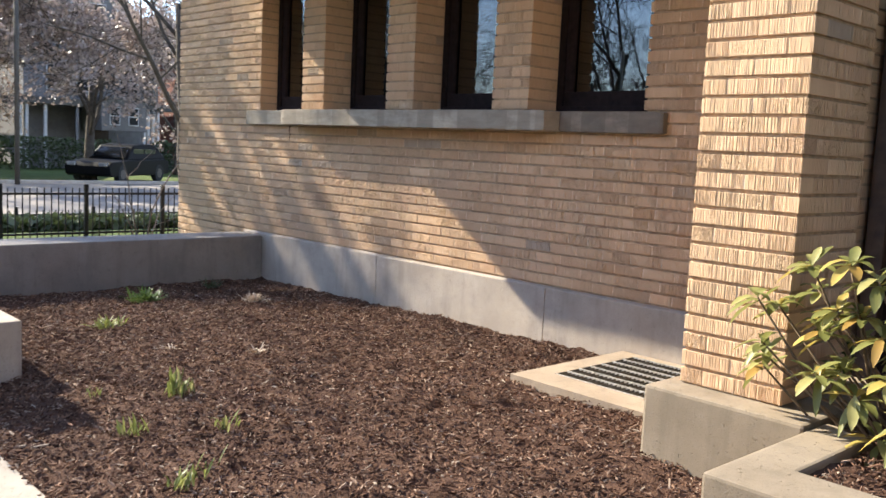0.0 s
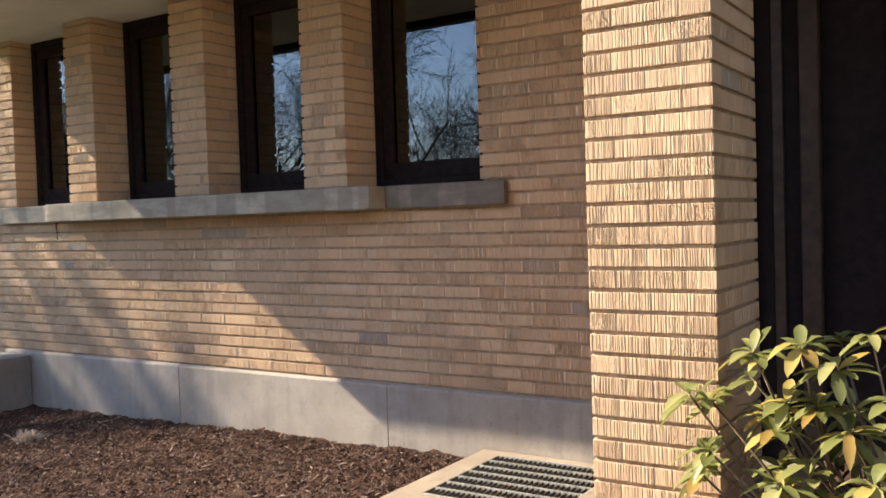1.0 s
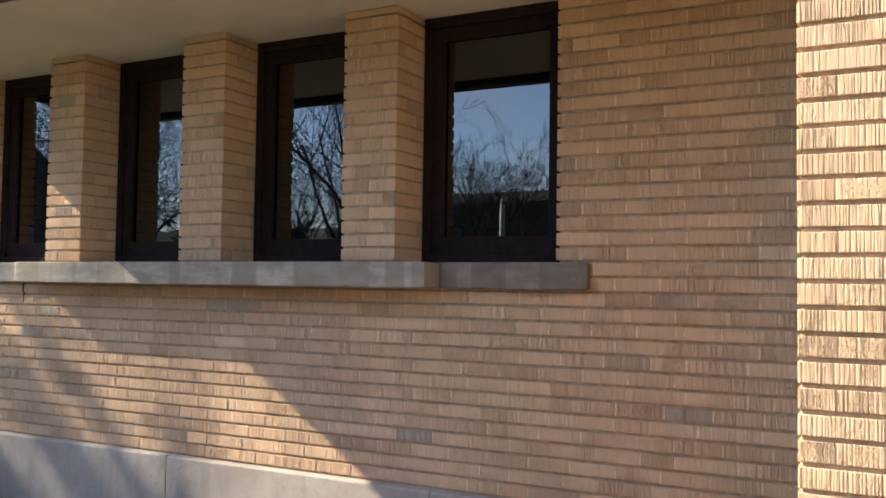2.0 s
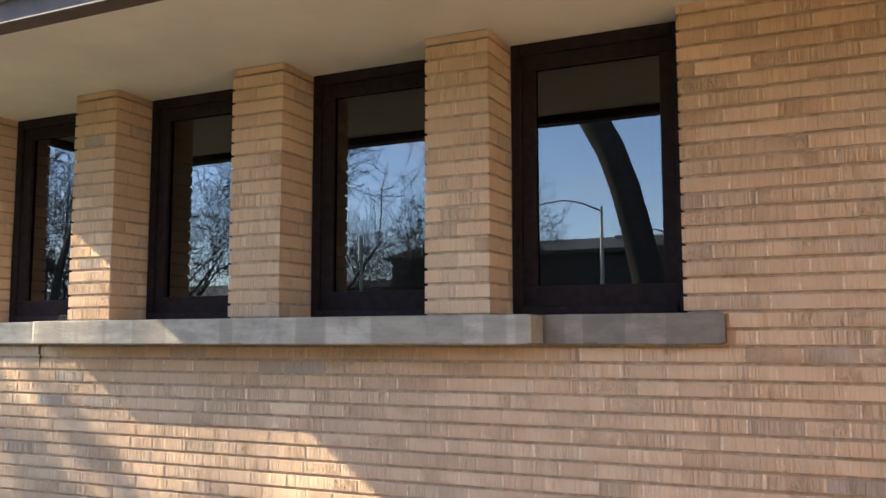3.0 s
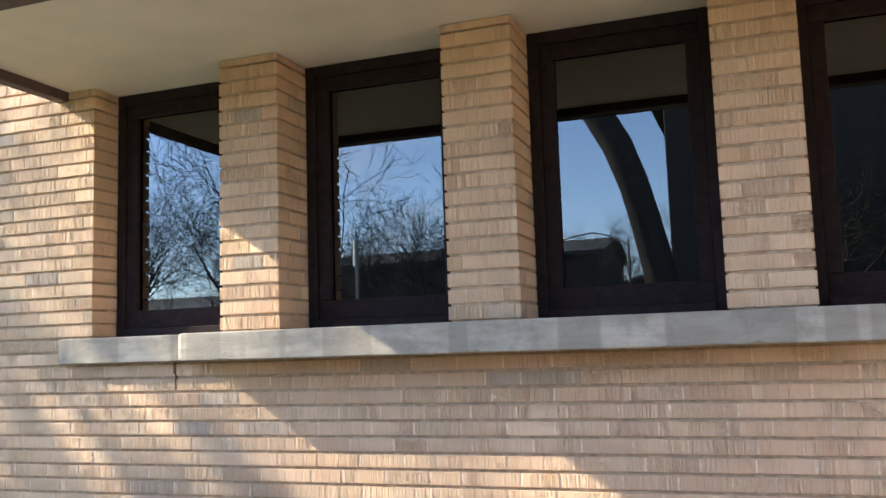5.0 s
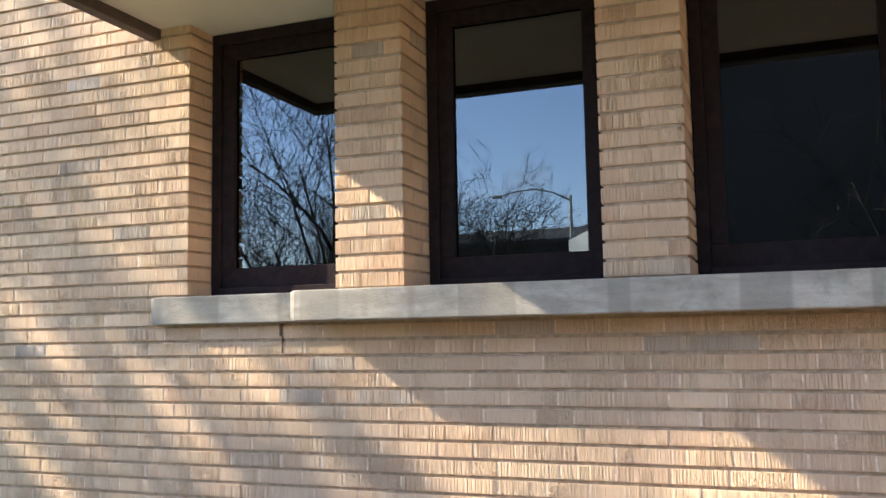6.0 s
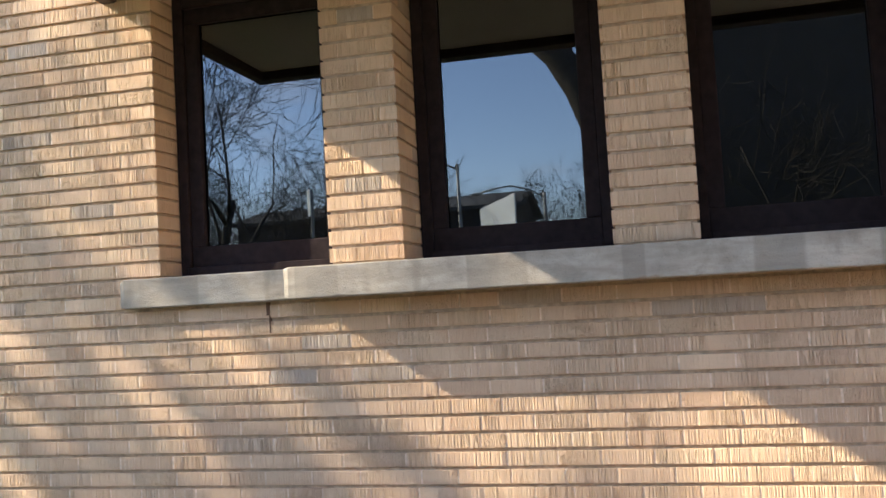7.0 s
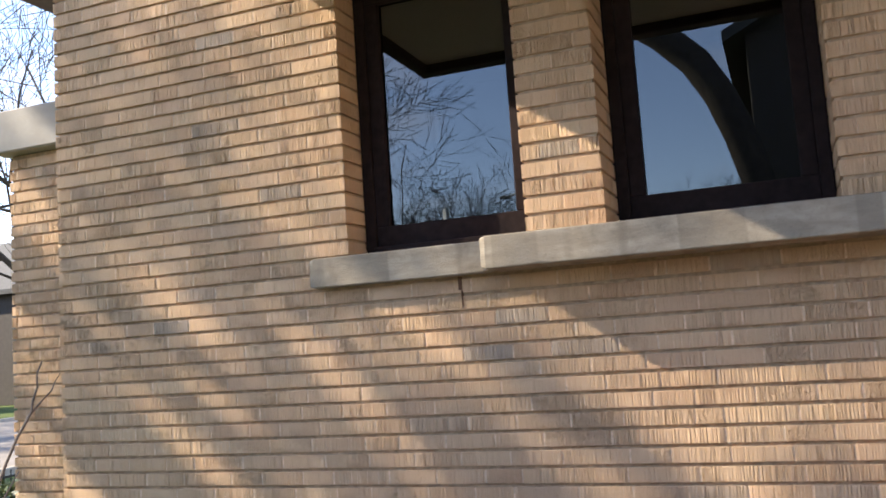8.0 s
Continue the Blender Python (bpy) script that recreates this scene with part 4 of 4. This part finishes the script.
def big_leaning_tree():
    """An old trunk that bows over as it rises."""
    tree = empty("leaning_tree", "large old street tree with a thick bowed trunk", "tree", at=(-6.4, 5.75, -0.12))
    wood, twigs = bmesh.new(), bmesh.new()
    r = random.Random(77)
    pts = [Vector(p) for p in ((0, -0.05, -0.1), (0, 0.08, 1.3), (0, 0.33, 2.8), (0, 0.52, 3.7), (0, 0.70, 4.4), (0, 0.95, 5.1), (-0.05, 1.30, 5.75), (-0.1, 1.85, 6.35), (-0.2, 2.7, 7.0), (-0.3, 3.6, 7.9))]
    tube(wood, pts, [0.42, 0.32, 0.28, 0.27, 0.27, 0.27, 0.27, 0.26, 0.22, 0.16], 14)
    for k in range(6):
        a = k * 1.05
        grow(wood, twigs, r, pts[-1] - Vector((0, 0.13 * k, 0.13 * k)), Vector((math.cos(a), 0.6 + math.sin(a), 1.1)), 3.0, 0.1, 1, 4, None)
    part("trunk", wood, MAT_BARK, tree, smooth=True)
    part("crown", twigs, MAT_BARK, tree, "bare twigs")


big_leaning_tree()
bare_tree((-12.6, 17.4, -0.12), 9.8, 123, "bare tree with fine hanging twigs across the walk", 0.18, 5, False, (0, -0.22))
bare_tree((-9.4, 3.2, -0.12), 6.5, 101, "small bare tree in front of the shaded house", 0.12, 4)


# ---------------- buildings ----------------
def wall_paint(name, c, scale=5.0):
    return plain(name, c, 0.85, scale=scale, amount=0.2)


MAT_STUCCO = wall_paint("grey_stucco", (0.17, 0.162, 0.162))
MAT_DARK_SIDING = wall_paint("dark_siding", (0.085, 0.07, 0.06))
MAT_RED_BRICK = wall_paint("red_brick_far", (0.22, 0.09, 0.07))
MAT_ROOF = wall_paint("roof_shingle", (0.10, 0.095, 0.09))
MAT_WHITE = wall_paint("white_paint", (0.86, 0.86, 0.85))


MAT_FAR_PANE = plain("dark_far_pane", (0.012, 0.013, 0.015), 0.35, scale=3, bump=0.0, spec=0.12)
MAT_DULL_WHITE = plain("dull_white_paint", (0.5, 0.5, 0.5), 0.85, scale=3, amount=0.2)


def far_window(parent, x, y, z, w, h, facing="-y"):
    """A sash window with a white frame and a dark pane."""
    if facing == "-y":
        f = part("window", box_bm(x - w / 2 - 0.06, y - 0.06, z - 0.06, x + w / 2 + 0.06, y - 0.02, z + h + 0.06, 0.01), MAT_DULL_WHITE, parent, "white-framed window")
        part("pane", box_bm(x - w / 2, y - 0.09, z, x + w / 2, y - 0.064, z + h / 2 - 0.03), MAT_FAR_PANE, f)
        part("pane", box_bm(x - w / 2, y - 0.09, z + h / 2 + 0.03, x + w / 2, y - 0.064, z + h), MAT_FAR_PANE, f)
    else:
        f = part("window", box_bm(y + 0.02, x - w / 2 - 0.06, z - 0.06, y + 0.06, x + w / 2 + 0.06, z + h + 0.06, 0.01), MAT_DULL_WHITE, parent, "white-framed window")
        part("pane", box_bm(y + 0.064, x - w / 2, z, y + 0.09, x + w / 2, z + h / 2 - 0.03), MAT_FAR_PANE, f)
        part("pane", box_bm(y + 0.064, x - w / 2, z + h / 2 + 0.03, y + 0.09, x + w / 2, z + h), MAT_FAR_PANE, f)


def gable_house(x0, x1, y0, y1, eave, ridge, body, label, base=-0.55, side=False):
    """A house with a pitched roof; its gable faces -y, or, with side, +x."""
    house = empty("house", label, "house")
    part("wall", box_bm(x0, y0, base, x1, y1, eave, 0.02), body, house)
    bm = bmesh.new()
    o = 0.45
    if not side:
        m = (x0 + x1) / 2
        prof = [(x0 - o, eave - 0.25), (m, ridge), (x1 + o, eave - 0.25), (x1 + o, eave), (m, ridge + 0.3), (x0 - o, eave)]
        a = [bm.verts.new((p, y0 - o, z)) for p, z in prof]
        b = [bm.verts.new((p, y1 + o, z)) for p, z in prof]
    else:
        m = (y0 + y1) / 2
        prof = [(y0 - o, eave - 0.25), (m, ridge), (y1 + o, eave - 0.25), (y1 + o, eave), (m, ridge + 0.3), (y0 - o, eave)]
        a = [bm.verts.new((x1 + o, p, z)) for p, z in prof]
        b = [bm.verts.new((x0 - o, p, z)) for p, z in prof]
    for k in range(6):
        bm.faces.new((a[k], a[(k + 1) % 6], b[(k + 1) % 6], b[k]))
    for s in (a, b):
        bm.faces.new((s[0], s[1], s[4], s[5]))
        bm.faces.new((s[1], s[2], s[3], s[4]))
    bmesh.ops.recalc_face_normals(bm, faces=bm.faces)
    part("roof", bm, MAT_ROOF, house)
    bm = bmesh.new()
    if not side:
        tri = [(x0, y0, eave), (x1, y0, eave), (m, y0, ridge)]
        tri2 = [(x, y0 + 0.2, z) for x, y, z in tri]
    else:
        tri = [(x1, y0, eave), (x1, y1, eave), (x1, m, ridge)]
        tri2 = [(x - 0.2, y, z) for x, y, z in tri]
    f, g = [bm.verts.new(p) for p in tri], [bm.verts.new(p) for p in tri2]
    bm.faces.new(f)
    bm.faces.new(g[::-1])
    for k in range(3):
        bm.faces.new((f[k], f[(k + 1) % 3], g[(k + 1) % 3], g[k]))
    bmesh.ops.recalc_face_normals(bm, faces=bm.faces)
    part("gable", bm, body, house)
    return house


MAT_BAY = wall_paint("pale_stucco", (0.17, 0.16, 0.157))


def build_street_houses():
    h = gable_house(15.2, 22.3, 47.5, 58, 5.9, 9.6, MAT_STUCCO, "grey stucco house with a steep gable across the street")
    for x in (16.8, 18.3, 20.6):
        far_window(h, x, 47.5, 3.4, 0.9, 1.5)
    far_window(h, 18.75, 47.5, 6.6, 1.1, 1.3)
    # timber battens on the gable
    for x in (17.6, 19.9):
        part("batten", box_bm(x - 0.08, 47.42, 6.0, x + 0.08, 47.48, 7.9, 0.01), MAT_DULL_WHITE, h)
    part("batten", box_bm(15.6, 47.42, 5.95, 21.9, 47.49, 6.12, 0.01), MAT_DULL_WHITE, h)
    part("front_door", box_bm(18.5, 47.40, -0.4, 19.5, 47.49, 1.9, 0.02), MAT_DOOR, h, "dark panelled front door")
    part("porch_step", box_bm(18.2, 43.4, -0.6, 19.8, 44.35, -0.2, 0.02), MAT_CONCRETE, h)
    # a wide porch with white posts
    part("porch_roof", box_bm(14.0, 44.2, 2.5, 21.8, 47.45, 2.85, 0.03), MAT_ROOF, h)
    for x in (14.05, 14.35, 15.2, 16.7, 20.12, 20.32, 20.6, 20.85):
        part("porch_post", box_bm(x - 0.07, 44.35, -0.55, x + 0.07, 44.5, 2.5, 0.01), MAT_DULL_WHITE if x != 16.7 else MAT_STUCCO, h)
    # a stucco bay with a flat roof stands out over the porch
    bay = part("bay", box_bm(17.7, 43.9, 1.38, 20.0, 46.5, 2.98, 0.02), MAT_BAY, h, "paler grey stucco bay")
    part("bay_roof", box_bm(17.5, 43.7, 2.985, 20.3, 46.7, 3.09, 0.01), MAT_BAY, h)
    for x in (18.35, 19.3):
        far_window(bay, x, 43.9, 1.72, 0.42, 0.8)
    part("porch_wall", box_bm(14.1, 44.4, -0.55, 21.7, 44.55, 0.35, 0.02), MAT_STUCCO, h)
    h = gable_house(4.5, 12.6, 47.5, 58, 5.8, 9.0, MAT_DARK_SIDING, "dark sided house with a porch across the street")
    for x in (6.0, 8.4, 11.2):
        far_window(h, x, 47.5, 3.4, 0.9, 1.6)
        far_window(h, x, 47.5, 0.5, 0.9, 1.7)
    h = gable_house(24.3, 31.0, 49, 60, 6.0, 8.6, MAT_RED_BRICK, "dark red brick house across the street")
    for x in (24.95, 26.6, 29.4):
        far_window(h, x, 49, 1.4, 1.0, 0.85)
        far_window(h, x, 49, 2.75, 1.0, 0.85)
    # unseen house, added to cut the skylight on faces turned to -y
    gable_house(-7, 9, -25, -12, 7.0, 10.5, MAT_DARK_SIDING, "unseen dark house added behind the entrance walk to block skylight", -0.12)
    gable_house(36, 47, 41, 52, 5.4, 8.6, MAT_DARK_SIDING, "dark gabled house down the street")
    for x0, x1 in ((-6.5, 1.5), (-17.5, -9.5), (-29, -21)):
        h = gable_house(x0, x1, 47.5, 58, 5.9, 9.2, MAT_STUCCO if x0 > -10 else MAT_DARK_SIDING, "old gabled house across the street")
        for x in (x0 + 1.5, (x0 + x1) / 2, x1 - 1.5):
            far_window(h, x, 47.5, 3.4, 0.9, 1.6)
            far_window(h, x, 47.5, 0.5, 0.9, 1.7)
    # the houses behind the front walk, whose shaded sides the windows mirror
    gable_house(-20.5, -11.0, -8.0, 6.3, 7.4, 10.9, MAT_DARK_SIDING, "large dark sided house in its own shade", -0.12, True)
    gable_house(-58, -46, 1, 13, 5.0, 6.3, MAT_DARK_SIDING, "low dark house beyond the side street", -0.12, True)
    gable_house(-56, -46, 14, 33, 7.3, 8.3, MAT_DARK_SIDING, "long dark house beyond the side street", -0.12)
    gable_house(-56, -46, 35, 76, 4.8, 5.9, MAT_DARK_SIDING, "long low dark building down the side street", -0.12)


build_street_houses()


def hedge(name, x0, y0, x1, y1, z0, z1, count, seed, label):
    r = random.Random(seed)
    bm = bmesh.new()
    for _ in range(count):
        p = Vector((r.uniform(x0, x1), r.uniform(y0, y1), z0 + (z1 - z0) * r.random() ** 0.7))
        d = Vector((r.gauss(0, 1), r.gauss(0, 1), r.gauss(0.3, 1)))
        s = r.uniform(0.05, 0.13)
        u = d.normalized() * s
        w = u.cross(Vector((r.gauss(0, 1), r.gauss(0, 1), 1))).normalized() * s * 0.5
        bm.faces.new([bm.verts.new(q) for q in (p - u, p + w, p + u, p - w)])
    ob = part(name, bm, MAT_HEDGE)
    return tagged(ob, label, "hedge", kind="stuff")


hedge("hedge", 3.0, 13.2, 9.5, 14.0, -0.25, 0.0, 5000, 31, "low ragged green hedge behind the iron fence")
hedge("hedge", 3.0, 42.4, 17.9, 43.3, -0.55, 0.95, 6500, 32, "dark clipped hedge in front of the houses")
hedge("hedge", 20.0, 42.4, 30, 43.3, -0.55, 1.0, 5000, 33, "dark clipped hedge in front of the houses")
hedge("hedge", -45, 4, -43.5, 40, -0.12, 3.2, 9000, 34, "tall dark hedge beyond the side street")


# ---------------- fence, car, lamps, mirrored boards -----
def iron_fence(y, x0, x1, z0, z1, pitch, label, group):
    fence = empty("fence", label, "fence", group)
    rails = (z0 + 0.07, z1 - 0.09)
    for z in rails:
        part("rail", box_bm(x0, y - 0.012, z, x1, y + 0.012, z + 0.028), MAT_IRON, fence)
    picket = mesh_from("picket", box_bm(-0.007, -0.007, z0, 0.007, 0.007, z1, 0.002), MAT_IRON)
    post = mesh_from("post", box_bm(-0.025, -0.025, z0 - 0.15, 0.025, 0.025, z1 + 0.05, 0.006), MAT_IRON)
    k = 0
    x = x0
    while x <= x1:
        ob = new("post" if k % 12 == 0 else "picket", post if k % 12 == 0 else picket)
        ob.parent = fence
        ob.location = (x, y, 0)
        x += pitch
        k += 1


iron_fence(11.7, 1.4, 6.3, -0.10, 0.575, 0.088, "black iron picket fence behind the planter", "iron fences")
iron_fence(14.6, 1.0, 9.5, -0.42, 0.04, 0.10, "lower black iron fence by the street", "iron fences")

MAT_CAR = plain("black_car_paint", (0.006, 0.006, 0.007), 0.45, scale=3, amount=0.2, bump=0.0, spec=0.06)
MAT_CAR_GLASS = plain("car_glass", (0.02, 0.022, 0.025), 0.08, scale=3, bump=0.0, spec=0.5)
MAT_SILVER = plain("silver_car_paint", (0.45, 0.46, 0.48), 0.3, metal=0.4, scale=3, amount=0.1, bump=0.0)
MAT_TYRE = plain("tyre", (0.02, 0.02, 0.02), 0.9, scale=30)
MAT_LAMP = plain("head_lamp", (0.22, 0.22, 0.22), 0.2, scale=10)


def car(at, paint, label, high=1.55, turn=0.0):
    """A parked car, its length along x; the front is at -x."""
    c = empty("car", label, "car", "parked cars")
    def loft(prof, half, name, mat, parent, inset=0.0):
        bm = bmesh.new()
        rows = []
        for s in (-1, 1):
            rows.append([bm.verts.new((x, s * (half - inset * (z > high * 0.6)), z)) for x, z in prof])
        n = len(prof)
        for k in range(n):
            bm.faces.new((rows[0][k], rows[0][(k + 1) % n], rows[1][(k + 1) % n], rows[1][k]))
        bm.faces.new(rows[0][::-1])
        bm.faces.new(rows[1])
        bmesh.ops.recalc_face_normals(bm, faces=bm.faces)
        chamfer(bm, 0.05, 2)
        return part(name, bm, mat, parent, smooth=False)
    b = high * 0.6
    body = loft([(-2.25, 0.32), (-2.3, 0.62), (-2.1, b - 0.08), (-0.95, b), (1.9, b + 0.02), (2.25, b - 0.05), (2.3, 0.4), (2.2, 0.28), (-2.1, 0.25)], 0.88, "body", paint, c)
    loft([(-0.95, b - 0.02), (-0.25, high - 0.05), (0.2, high), (1.5, high - 0.03), (2.15, b)], 0.80, "cabin", paint, c, 0.12)
    bm = bmesh.new()
    w0, w1 = (-0.86, b + 0.06), (-0.33, high - 0.11)
    lo = [bm.verts.new((w0[0] - 0.03, y, w0[1])) for y in (-0.68, 0.68)]
    hi = [bm.verts.new((w1[0] - 0.03, y, w1[1])) for y in (0.58, -0.58)]
    bm.faces.new(lo + hi)
    bmesh.ops.solidify(bm, geom=bm.faces[:], thickness=0.012)
    part("windscreen", bm, MAT_CAR_GLASS, c)
    for s in (-1, 1):
        for xa, xb in ((-0.35, 0.42), (0.5, 1.35)):
            part("side_window", box_bm(xa, s * 0.735 - 0.012, b + 0.08, xb, s * 0.735 + 0.012, high - 0.16, 0.004), MAT_CAR_GLASS, c)
    loft([(-0.2, high - 0.03), (0.2, high + 0.015), (1.45, high - 0.01), (1.55, high - 0.04)], 0.64, "roof", paint, c)
    for s in (-1, 1):
        part("headlight", box_bm(-2.32, s * 0.62 - 0.16, 0.62, -2.22, s * 0.62 + 0.16, 0.76, 0.02), MAT_LAMP, body)
        for x in (-1.4, 1.4):
            bm = bmesh.new()
            bmesh.ops.create_cone(bm, cap_ends=True, segments=24, radius1=0.33, radius2=0.33, depth=0.2)
            bm.transform(Matrix.Translation((x, s * 0.80, 0.33)) @ Matrix.Rotation(math.pi / 2, 4, "X"))
            w = part("wheel", bm, MAT_TYRE, c)
            bm = bmesh.new()
            bmesh.ops.create_cone(bm, cap_ends=True, segments=20, radius1=0.2, radius2=0.18, depth=0.22)
            bm.transform(Matrix.Translation((x, s * 0.80, 0.33)) @ Matrix.Rotation(math.pi / 2, 4, "X"))
            part("rim", bm, MAT_RUST, w)
    c.matrix_basis = pose(*at, 0, 0, turn)
    return c


car((14.2, 33.4, -0.535), MAT_CAR, "black estate car parked across the street", 1.42, 38)
car((20.4, 36.5, -0.55), MAT_SILVER, "silver car parked across the street", 1.40, 30)


def street_lamp(at, high, arm, label):
    lamp = empty("street_lamp", label, "street lamp", at=at)
    bm = bmesh.new()
    tube(bm, [Vector((0, 0, 0)), Vector((0, 0, high * 0.5)), Vector((0, 0, high))], [0.15, 0.12, 0.09], 10)
    part("pole", bm, MAT_STEEL, lamp, smooth=True)
    bm = bmesh.new()
    tube(bm, [Vector((0, arm * s, high - 0.3 + 1.0 * math.sin(min(1.0, s * 1.6) * 1.57) - 0.5 * s * s)) for s in (0, 0.25, 0.5, 0.75, 1.0)], [0.06, 0.055, 0.05, 0.05, 0.045], 8)
    part("arm", bm, MAT_STEEL, lamp, smooth=True)
    tip = high - 0.3 + 1.0 - 0.5
    part("lantern", box_bm(-0.15, arm - 0.3, tip - 0.1, 0.15, arm + 0.35, tip + 0.08, 0.05), MAT_STEEL, lamp)


street_lamp((-43, 16.9, -0.12), 9.7, 4.6, "tall street lamp with a long arched arm")
street_lamp((-43, 11.75, -0.12), 7.6, 4.0, "tall street lamp with a long arched arm")


def mirrored_board(at, w, z0, z1, turn, label):
    s = empty("mirrored_board", label, "sign", at=at)
    bm = bmesh.new()
    tube(bm, [Vector((0, 0, 0)), Vector((0, 0, z1))], [0.03, 0.03], 8)
    part("post", bm, MAT_STEEL, s)
    part("board", box_bm(0.035, -w / 2, z0, 0.055, w / 2, z1, 0.006), MAT_WHITE, s)
    s.rotation_euler = (0, 0, radians(turn))


# made-up boards turned to the sun, for bright patches mirrored in the panes
mirrored_board((-4.4, 7.9, -0.12), 2.1, 2.45, 3.02, 65.3, "long white board on a pole, added to mirror as a bright patch")
mirrored_board((-5.5, 11.42, -0.12), 0.22, 3.15, 3.62, 55, "narrow white board on a pole, added to mirror as a bright mark")
bm = bmesh.new()
tube(bm, [Vector((9.55, 30.4, -0.5)), Vector((9.55, 30.4, 3.0)), Vector((9.55, 30.4, 7.5))], [0.08, 0.075, 0.07], 10)
tagged(part("utility_pole", bm, MAT_RUST, smooth=True), "grey utility pole at the kerb across the street", "pole")

# a leafless young shrub by the corner of the house: a few long stems from one root, forking once or twice
SHRUB_AT = Vector((4.62, 10.1, -0.1))
bm = bmesh.new()
r5 = random.Random(8)


def shrub_stem(points, thick):
    pts = [Vector(p) for p in points]
    fine = []
    for p, q in zip(pts, pts[1:]):
        for i in range(3):
            fine.append(p.lerp(q, i / 3) + Vector((r5.gauss(0, 0.008), r5.gauss(0, 0.008), 0)))
    fine.append(pts[-1])
    tube(bm, [p - SHRUB_AT for p in fine], [thick * (1 - 0.65 * i / (len(fine) - 1)) for i in range(len(fine))], 6)


shrub_stem(((4.64, 10.1, -0.1), (4.70, 10.05, 0.40), (4.90, 10.0, 0.82), (5.02, 10.0, 1.0), (5.07, 10.0, 1.22)), 0.013)
shrub_stem(((4.92, 10.0, 0.86), (5.08, 10.0, 1.0), (5.20, 10.0, 1.14)), 0.008)
shrub_stem(((4.60, 10.12, -0.1), (4.50, 10.1, 0.40), (4.40, 10.05, 0.80), (4.26, 10.0, 1.30)), 0.013)
shrub_stem(((4.40, 10.05, 0.78), (4.55, 10.0, 0.98), (4.69, 10.0, 1.12)), 0.007)
shrub_stem(((4.62, 10.14, -0.1), (4.46, 10.2, 0.35), (4.33, 10.3, 0.62)), 0.010)
shrub_stem(((4.66, 10.1, -0.1), (4.84, 10.15, 0.36), (5.08, 10.2, 0.60)), 0.009)
shrub_stem(((4.64, 10.08, -0.1), (4.75, 10.0, 0.25), (5.0, 9.95, 0.34)), 0.008)
shrub_stem(((4.50, 10.1, 0.40), (4.36, 10.0, 0.52), (4.05, 9.95, 0.62)), 0.006)
ob = part("bare_shrub", bm, MAT_PALE_STEM, smooth=True)
ob.location = SHRUB_AT
tagged(ob, "leafless thin-stemmed shrub by the house corner", "shrub")
